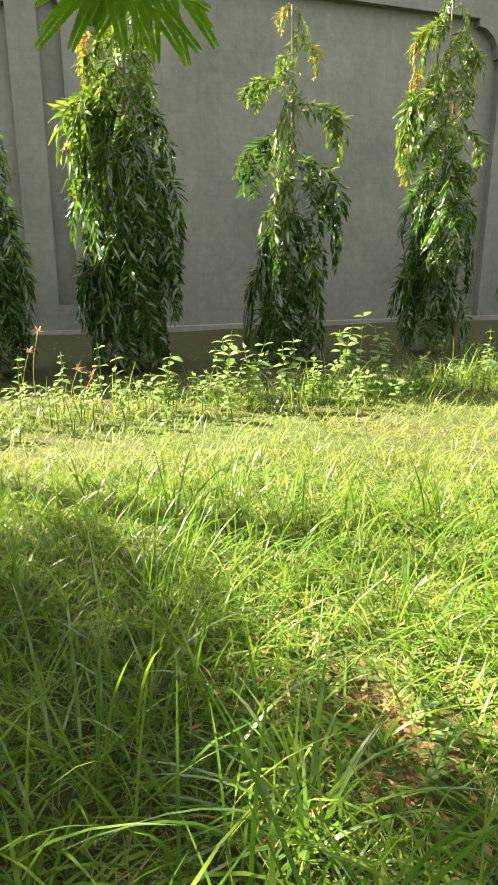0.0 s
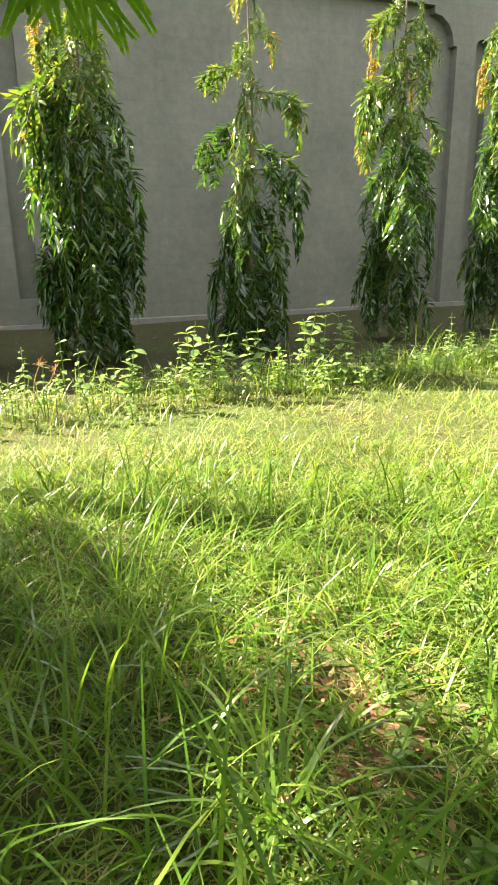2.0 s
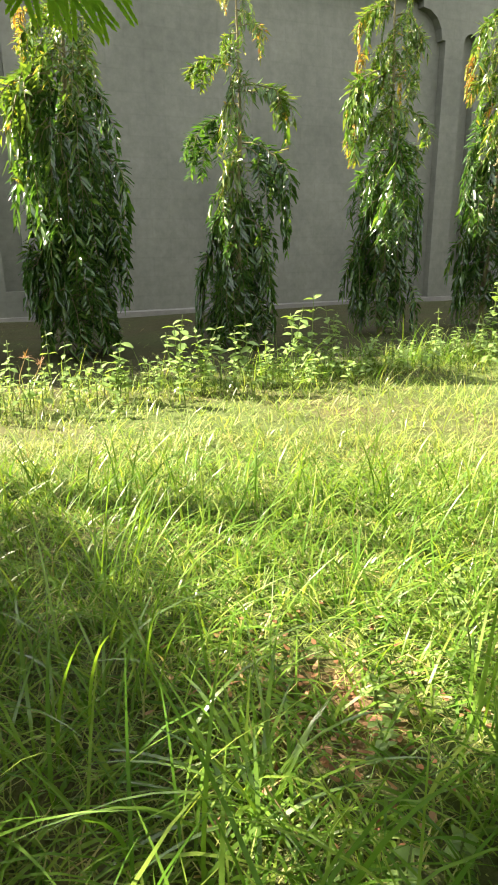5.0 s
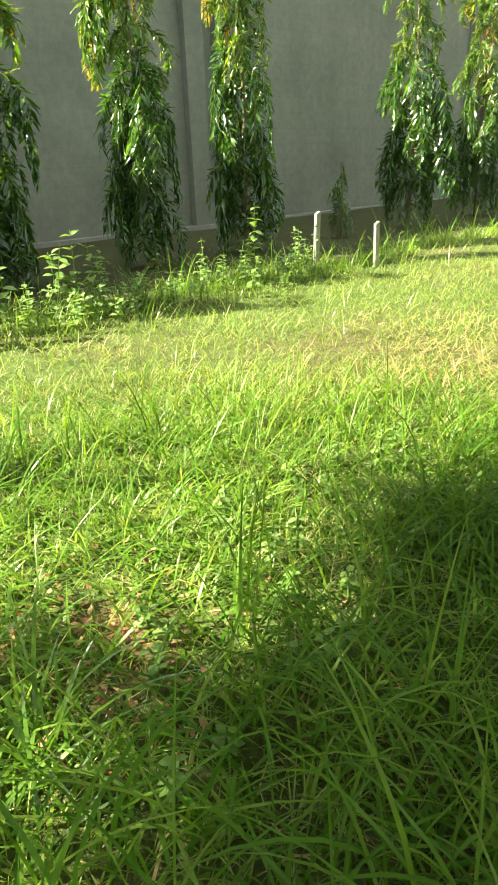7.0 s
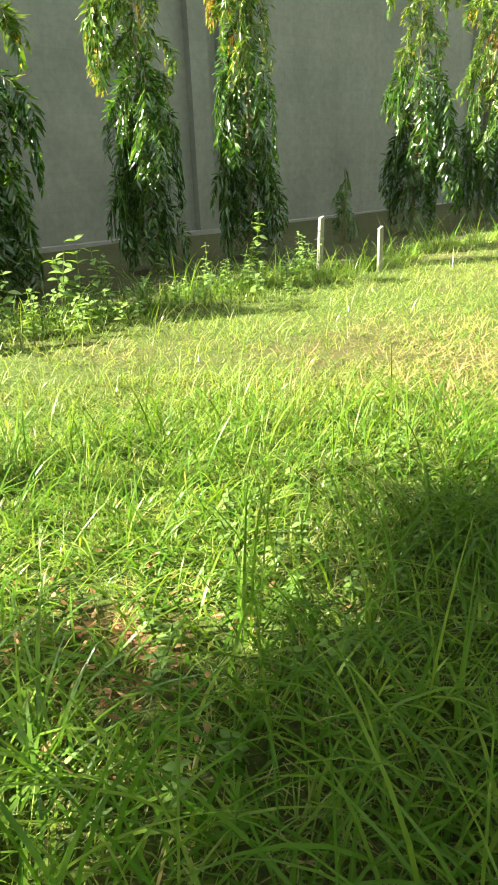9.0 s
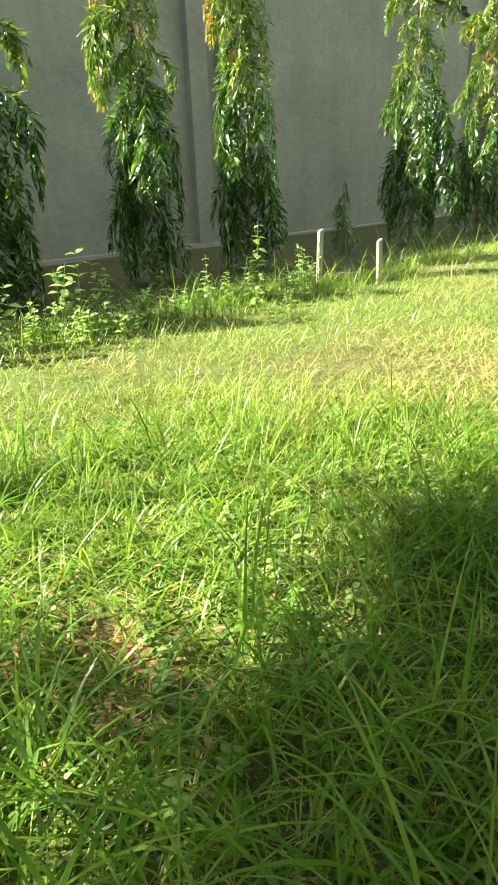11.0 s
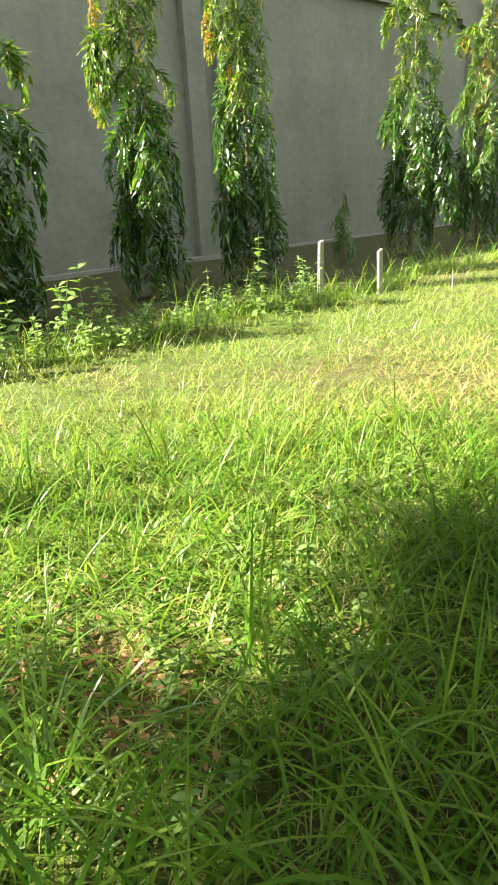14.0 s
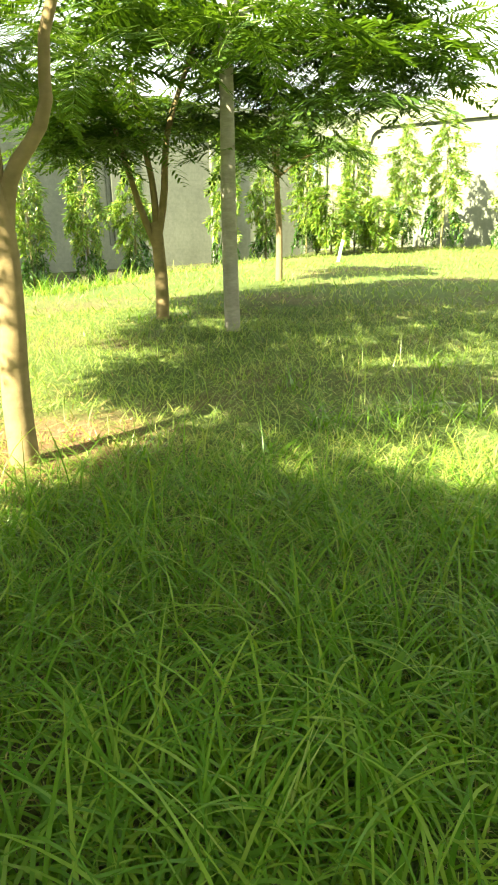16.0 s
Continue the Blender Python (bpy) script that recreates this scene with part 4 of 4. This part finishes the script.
stake(3.03, 5.31, 0.49, 0.055, (0, 3, 25), STAKE_WOOD, "weathered grey square wooden stake in long grass")
stake(3.53, 5.09, 0.39, 0.052, (0, -1.5, 20), STAKE_WOOD, "short weathered grey wooden stake in long grass")
stake(16.17, 3.32, 0.50, 0.07, (6, -10, 70), WHITE_WOOD, "leaning whitewashed stake on the far lawn")


# ---- weeds at the lawn's edge ----
def weed_leaf(seed):
    rng = random.Random(seed)
    v, f = [], []
    for i, wd in enumerate((0.12, 0.8, 1.0, 0.7, 0.05)):
        s = i / 4
        z = 0.07 * math.sin(s * 2.4) - 0.08 * s * s
        v += [(s, -wd * 0.3, z + 0.05 * wd), (s, 0, z), (s, wd * 0.3, z + 0.08 * wd)]
    for i in range(4):
        for k in range(2):
            f.append((3 * i + k, 3 * i + k + 1, 3 * i + k + 4, 3 * i + k + 3))
    return quads("leaf", np.array(v), np.array(f), [WEED_LEAF])


LEAVES = [weed_leaf(i) for i in range(2)]


def weed(x, y, height, seed, label="leafy green weed at the edge of the lawn", pairs=5, leaf=0.06, stems=2):
    rng = random.Random(seed)
    t = thing("weed", x, y, float(ground_z(x, y)), label, "weed", "weeds along the lawn's edge")
    for k in range(stems):
        a = rng.uniform(0, 6.28)
        d = rng.uniform(0.05, 0.3) * height if stems > 1 else 0.04 * height
        hh = height * (1 if k == 0 else rng.uniform(0.6, 0.9))
        line = smooth_line([(0, 0, -0.03), (d * 0.3 * math.cos(a), d * 0.3 * math.sin(a), hh * 0.5), (d * math.cos(a), d * math.sin(a), hh)], 7)
        stem = limb(t, line, 0.004, 0.0018, GREEN_STEM, "stem", 5)
        for i in range(pairs):
            s = 0.35 + 0.65 * (i + 0.5) / pairs
            q = line[min(6, int(s * 6))].lerp(line[min(6, int(s * 6) + 1)], s * 6 - int(s * 6))
            for sg in (0, math.pi):
                az = i * 1.57 + sg + rng.uniform(-0.6, 0.6)
                k2 = leaf * rng.uniform(0.75, 1.25) * (1.15 - 0.5 * s)
                m = Matrix.Translation(q) @ Matrix.Rotation(az, 4, "Z") @ Matrix.Rotation(rng.uniform(-0.45, 0.45), 4, "Y") @ Matrix.Rotation(rng.uniform(-0.4, 0.4), 4, "X") @ Matrix.Scale(k2, 4)
                child("leaf", rng.choice(LEAVES), stem, m)
    return t


rng = random.Random(17)
for i in range(84):
    p = on_wall(-2.6 + 5.2 * (i + rng.random()) / 84, 4.4 + rng.gauss(0, 0.13))
    weed(p.x, p.y, 0.17 + 0.27 * rng.random() ** 1.3, 100 + i, pairs=rng.choice((5, 6)), leaf=rng.uniform(0.05, 0.07), stems=rng.choice((1, 1, 2)))
for i in range(34):
    p = on_wall(-2.4 + 4.6 * (i + rng.random()) / 34, 4.72 + rng.gauss(0, 0.1))
    weed(p.x, p.y, 0.12 + 0.16 * rng.random(), 200 + i, pairs=4, leaf=rng.uniform(0.045, 0.065), stems=rng.choice((1, 2)))
for x, y, h in ((-0.14, 3.95, 0.5), (0.0, 3.9, 0.42), (0.62, 4.3, 0.5), (0.75, 4.35, 0.56), (0.9, 4.4, 0.46), (0.3, 4.1, 0.4), (-0.5, 3.8, 0.38)):
    weed(x, y, h, int(h * 1000), pairs=5, leaf=0.095)
weed(2.23, 4.86, 0.62, 77, "tall single-stemmed weed with whorls of pale leaves", 9, 0.1, 1)

rng = random.Random(23)
for i in range(34):
    x = rng.uniform(0.25, 1.5)
    weed(x, 0.75 + 0.5 * x + rng.uniform(-0.3, 0.45), rng.uniform(0.06, 0.13), 300 + i, "low broad-leaved weed among the grass", 3, 0.032, 2)


def seed_stalk(x, y, height, seed):
    """A thin stalk with a spray of reddish seed spikes."""
    rng = random.Random(seed)
    t = thing("seed_grass", x, y, float(ground_z(x, y)), "thin grass stalk with a reddish-brown seed spray", "grass", "seeding grass stalks")
    line = smooth_line([(0, 0, -0.02), (0.01, 0, height * 0.6), (0.05, 0.02, height)], 6)
    stalk = limb(t, line, 0.0025, 0.0015, DRY_GRASS, "stalk", 4)
    n = 14
    base = np.array([tuple(line[-1])] * n)
    v, f = strips(base, np.array([i * 0.7 for i in range(n)]), np.array([rng.uniform(0.035, 0.08) for i in range(n)]), np.array([rng.uniform(0.2, 1.5) for i in range(n)]), np.full(n, 0.8), np.full(n, 0.007), 3)
    child("seed_head", quads("seed_head", v, f, [SEED]), stalk)


for x, y, h in ((-1.32, 3.9, 0.5), (-1.05, 3.72, 0.3), (-1.42, 4.0, 0.36), (-1.0, 3.85, 0.24)):
    seed_stalk(x, y, h, int(h * 100))


# ---- grass ----
def before_wall(x, y):
    """Metres before the long wall."""
    return (np.stack([x, y], -1) - np.array(WALL_0)) @ np.array([0.3282, -0.9446])


def sector(n, d0, d1, a0=-36, a1=104, power=1.0, seed=0):
    """Random places on the lawn around its near corner."""
    r = np.random.default_rng(seed)
    d = (d0 ** (2 * power) + (d1 ** (2 * power) - d0 ** (2 * power)) * r.random(n)) ** (0.5 / power)
    a = np.radians(a0 + (a1 - a0) * r.random(n))
    return d * np.sin(a), d * np.cos(a) - 0.15, r


def inside(x, y):
    e = np.array([[P0.x, P0.y], [P1.x, P1.y], [P2.x, P2.y], [P3.x, P3.y], [P4.x, P4.y]])
    ok = (before_wall(x, y) > 0.4) & (y > -8)
    for (ax, ay), (bx, by) in zip(e[:-1], e[1:]):
        ok &= ((bx - ax) * (y - ay) - (by - ay) * (x - ax)) < -0.5 * math.hypot(bx - ax, by - ay)
    return ok


def patch(x, y, s, k):
    """Slow variation over the lawn, 0 to 1."""
    return 0.5 + 0.25 * (np.sin(x * s + k) * np.cos(y * s * 1.3 + 2 * k) + np.sin((x + y) * s * 2.1 + 3 * k))


def bare(x, y):
    """How bare the earth lies: round the near tree's foot and in a few worn spots."""
    b = np.zeros_like(x)
    for cx, cy, r in ((2.28, 1.58, 0.32), (2.66, 1.46, 0.36), (2.95, 1.75, 0.3), (0.26, 1.22, 0.12), (0.14, 1.2, 0.06), (0.2, 0.98, 0.08), (0.35, 0.9, 0.09), (0.36, 1.06, 0.06)):
        b = np.maximum(b, np.exp(-((x - cx) ** 2 + (y - cy) ** 2) / r ** 2))
    return b


def lawn(name, n, d0, d1, lo, hi, wlo, whi, material, label, seed, tilt=(0.1, 0.9), bend=(0.2, 1.5), seg=3, edge_keep=0.01, power=1.0, bare_keep=0.3):
    x, y, r = sector(n, d0, d1, power=power, seed=seed)
    ok = inside(x, y) & ~((bed_depth(x, y) > 0.12 * r.standard_normal(n)) & (r.random(n) > edge_keep))
    ok &= ~(r.random(n) < bare(x, y) * (1 - bare_keep))
    # the lawn grows in small tufts with thin places between
    clump = patch(x, y, 13.0, seed + 1) * 0.6 + patch(y, x, 21.0, seed + 2) * 0.4
    ok &= r.random(n) < 0.12 + 1.7 * clump
    x, y, clump = x[ok], y[ok], clump[ok]
    m = len(x)
    g = patch(x, y, 2.4, seed)
    L = (lo + (hi - lo) * r.random(m) ** 1.6) * (0.65 + 0.7 * g) * (0.45 + 1.1 * clump)
    w = (wlo + (whi - wlo) * r.random(m)) * np.interp(np.hypot(x, y), [0.7, 1.8], [1.35, 1.0])
    v, f = strips(np.stack([x, y, ground_z(x, y) - 0.01], 1), r.random(m) * 2 * math.pi, L, tilt[0] + (tilt[1] - tilt[0]) * r.random(m), bend[0] + (bend[1] - bend[0]) * r.random(m), w, seg, (r.random(m) - 0.5) * 1.6)
    return tagged(new(name, quads(name, v, f, [material])), label, "grass", kind="stuff")


lawn("short_grass", 126000, 0.35, 3.2, 0.03, 0.105, 0.0020, 0.0042, NEAR_GRASS, "short tangled green grass of the lawn", 1, (0.3, 1.5), (0.2, 1.7), 2)
lawn("mid_lawn_grass", 165000, 2.3, 8.0, 0.04, 0.115, 0.0032, 0.0062, GRASS, "bright sunlit lawn grass", 2, (0.4, 1.5), (0.1, 1.5), 2)
lawn("far_lawn_grass", 60000, 7.6, 25.0, 0.07, 0.16, 0.010, 0.020, GRASS, "lawn grass running to the far wall", 3, (0.3, 1.2), (0.2, 1.0), edge_keep=0.0, seg=2, power=0.8)
lawn("long_grass", 6000, 0.5, 2.6, 0.15, 0.40, 0.003, 0.0062, LONG_GRASS, "long arching green grass blades", 4, (0.0, 0.7), (0.6, 2.4), 6)
lawn("broad_grass", 9500, 0.4, 2.9, 0.09, 0.20, 0.005, 0.009, LONG_GRASS, "broad-bladed green grass close to the ground", 7, (0.3, 1.2), (0.7, 2.2), 5, edge_keep=0, bare_keep=0.05)
lawn("long_lawn_grass", 12000, 1.5, 6.5, 0.10, 0.27, 0.0026, 0.0052, LAWN_BLADE, "longer arching blades standing out of the lawn", 5, (0.05, 0.9), (0.6, 2.3), 5)
lawn("dry_stems", 3200, 0.5, 9.0, 0.05, 0.14, 0.003, 0.005, DRY_GRASS, "dry straw-coloured grass stems", 6, (0.8, 1.45), (0.0, 0.4), 2, bare_keep=0.3)


def along_edge(n, a0, a1, spread, r):
    """Places along the lawn's edge, between two headings in degrees, more of them where it runs far."""
    az = a0 + (a1 - a0) * r.random(n) ** 0.8
    out = np.linspace(1.0, 26.0, 500)
    px, py = np.sin(np.radians(az))[:, None] * out, np.cos(np.radians(az))[:, None] * out
    k = (bed_depth(px, py) > 0).argmax(1)
    d = out[k] - 0.1 + spread * r.standard_normal(n)
    return d * np.sin(np.radians(az)), d * np.cos(np.radians(az))


def edge_growth(name, n, a0, a1, spread, lo, hi, w, material, label, seed):
    r = np.random.default_rng(seed)
    x, y = along_edge(n, a0, a1, spread, r)
    tall = 0.5 + 0.9 * patch(x, y, 5.0, seed)
    far = np.interp(np.hypot(x, y), [4, 12], [1, 2.2])
    v, f = strips(np.stack([x, y, ground_z(x, y) - 0.01], 1), r.random(n) * 6.28, (lo + (hi - lo) * r.random(n) ** 2.5) * tall, 0.8 * r.random(n), 0.4 + 1.9 * r.random(n), w * (0.6 + 0.8 * r.random(n)) * far, 5)
    return tagged(new(name, quads(name, v, f, [material])), label, "grass", kind="stuff")


edge_growth("edge_grass", 7500, -26, 92, 0.24, 0.07, 0.32, 0.0046, LAWN_BLADE, "uncut longer grass along the lawn's edge", 12)
edge_growth("edge_fringe", 2600, 5, 62, 0.2, 0.12, 0.50, 0.005, LONG_GRASS, "sunlit fringe of taller grass round the stakes", 14)


def dry_patch():
    """Thin worn grass with straw, beside the near tree."""
    r = np.random.default_rng(41)
    n = 1200
    c = np.array([(2.05, 2.25, 0.35), (3.0, 2.6, 0.45)])
    k = r.integers(0, len(c), n)
    x, y = c[k, 0] + c[k, 2] * r.standard_normal(n), c[k, 1] + c[k, 2] * r.standard_normal(n)
    v, f = strips(np.stack([x, y, ground_z(x, y) + 0.01 + 0.03 * r.random(n)], 1), r.random(n) * 6.28, 0.04 + 0.09 * r.random(n), 1.1 + 0.45 * r.random(n), 0.3 * r.standard_normal(n), 0.003 + 0.003 * r.random(n), 2)
    return tagged(new("straw", quads("straw", v, f, [DRY_GRASS])), "dry straw lying on the worn lawn", "straw", kind="stuff")


dry_patch()


def shade_clumps():
    """Lush long blades growing in clumps under the trees."""
    r = np.random.default_rng(31)
    k, m = 110, 24
    d, a = 0.6 + 1.7 * r.random(k), np.radians(40 + 64 * r.random(k))
    x = np.repeat(d * np.sin(a), m) + 0.05 * r.standard_normal(k * m)
    y = np.repeat(d * np.cos(a) - 0.15, m) + 0.05 * r.standard_normal(k * m)
    n = k * m
    v, f = strips(np.stack([x, y, ground_z(x, y) - 0.01], 1), r.random(n) * 6.28, 0.15 + 0.27 * r.random(n), 0.7 * r.random(n), 1.0 + 2.0 * r.random(n), 0.0042 + 0.004 * r.random(n), 7)
    return tagged(new("clumped_grass", quads("clumped_grass", v, f, [LONG_GRASS])), "lush deep-green grass clumps in the trees' shade", "grass", kind="stuff")


shade_clumps()


def tuft(x, y, blades, lo, hi, w, seed, label, tilt=(0.0, 0.7), bend=(0.2, 1.6), spread=0.05):
    r = np.random.default_rng(seed)
    t = thing("grass_tuft", x, y, float(ground_z(x, y)) - 0.01, label, "grass tuft", "grass tufts on the lawn")
    for i in range(blades):
        b = np.array([[spread * r.standard_normal(), spread * r.standard_normal(), 0.0]])
        one = [np.array([q]) for q in (r.random() * 6.28, lo + (hi - lo) * r.random(), tilt[0] + (tilt[1] - tilt[0]) * r.random(), bend[0] + (bend[1] - bend[0]) * r.random(), w * (0.7 + 0.6 * r.random()))]
        v, f = strips(b, *one, 8)
        child("blade", quads("blade", v, f, [TUFT_GRASS]), t)
    return t


tuft(0.10, 0.82, 32, 0.22, 0.42, 0.0078, 50, "broad-bladed grass tuft with shiny arching leaves", (0.2, 1.0), (0.7, 2.0), 0.03)
tuft(-0.16, 1.15, 22, 0.3, 0.58, 0.0052, 51, "tall tuft of upright grass blades", (0.0, 0.5), (0.2, 2.2), 0.07)
tuft(-0.25, 1.6, 20, 0.26, 0.55, 0.005, 52, "tall tuft of upright grass blades", (0.0, 0.45), (0.1, 2.0), 0.07)
tuft(-0.35, 1.0, 18, 0.28, 0.5, 0.006, 53, "tall tuft of upright grass blades", (0.0, 0.6), (0.4, 2.2), 0.08)
tuft(0.54, 0.98, 5, 0.34, 0.45, 0.009, 54, "tuft of stiff upright grass blades", (0.0, 0.15), (0.0, 0.3), 0.02)
for i, (x, y) in enumerate([(2.79, 0.55), (2.33, 0.32), (3.22, 0.47), (2.02, 0.96), (3.55, 0.04), (3.3, 0.1), (2.5, 1.05)]):
    tuft(x, y, 22, 0.14, 0.30, 0.0075, 60 + i, "low spreading grass tuft in the shade", (0.2, 1.1), (0.6, 1.9), 0.03)
for i, (x, y) in enumerate([(6.1, 2.95), (6.35, 2.7), (6.6, 2.75), (6.3, 3.15), (3.4, 0.26), (3.62, 0.02), (3.55, -0.2), (3.22, 0.4), (4.75, 0.06), (3.9, 0.8)]):
    tuft(x, y, 20, 0.12, 0.30, 0.008, 80 + i, "pale tuft of longer uncut grass on the lawn", (0.1, 1.1), (0.6, 1.9), 0.06)


def litter():
    r = np.random.default_rng(21)
    n = 360
    c = np.array([(0.26, 1.2, 0.16), (0.2, 0.98, 0.14), (0.36, 0.92, 0.12), (0.14, 1.2, 0.1), (2.35, 1.5, 0.22), (2.7, 1.45, 0.22), (2.95, 1.75, 0.25), (0.9, 1.3, 0.5), (5.3, 2.2, 0.5)])
    k = r.integers(0, len(c), n)
    x, y = c[k, 0] + c[k, 2] * r.standard_normal(n), c[k, 1] + c[k, 2] * r.standard_normal(n)
    v, f = strips(np.stack([x, y, ground_z(x, y) + 0.012 + 0.02 * r.random(n)], 1), r.random(n) * 6.28, 0.012 + 0.02 * r.random(n), 1.2 + 0.5 * r.random(n), 0.6 * r.standard_normal(n), 0.006 + 0.008 * r.random(n), 3)
    return tagged(new("fallen_leaves", quads("fallen_leaves", v, f, [LITTER])), "dry brown fallen leaves on bare earth", "leaves", kind="stuff")


litter()
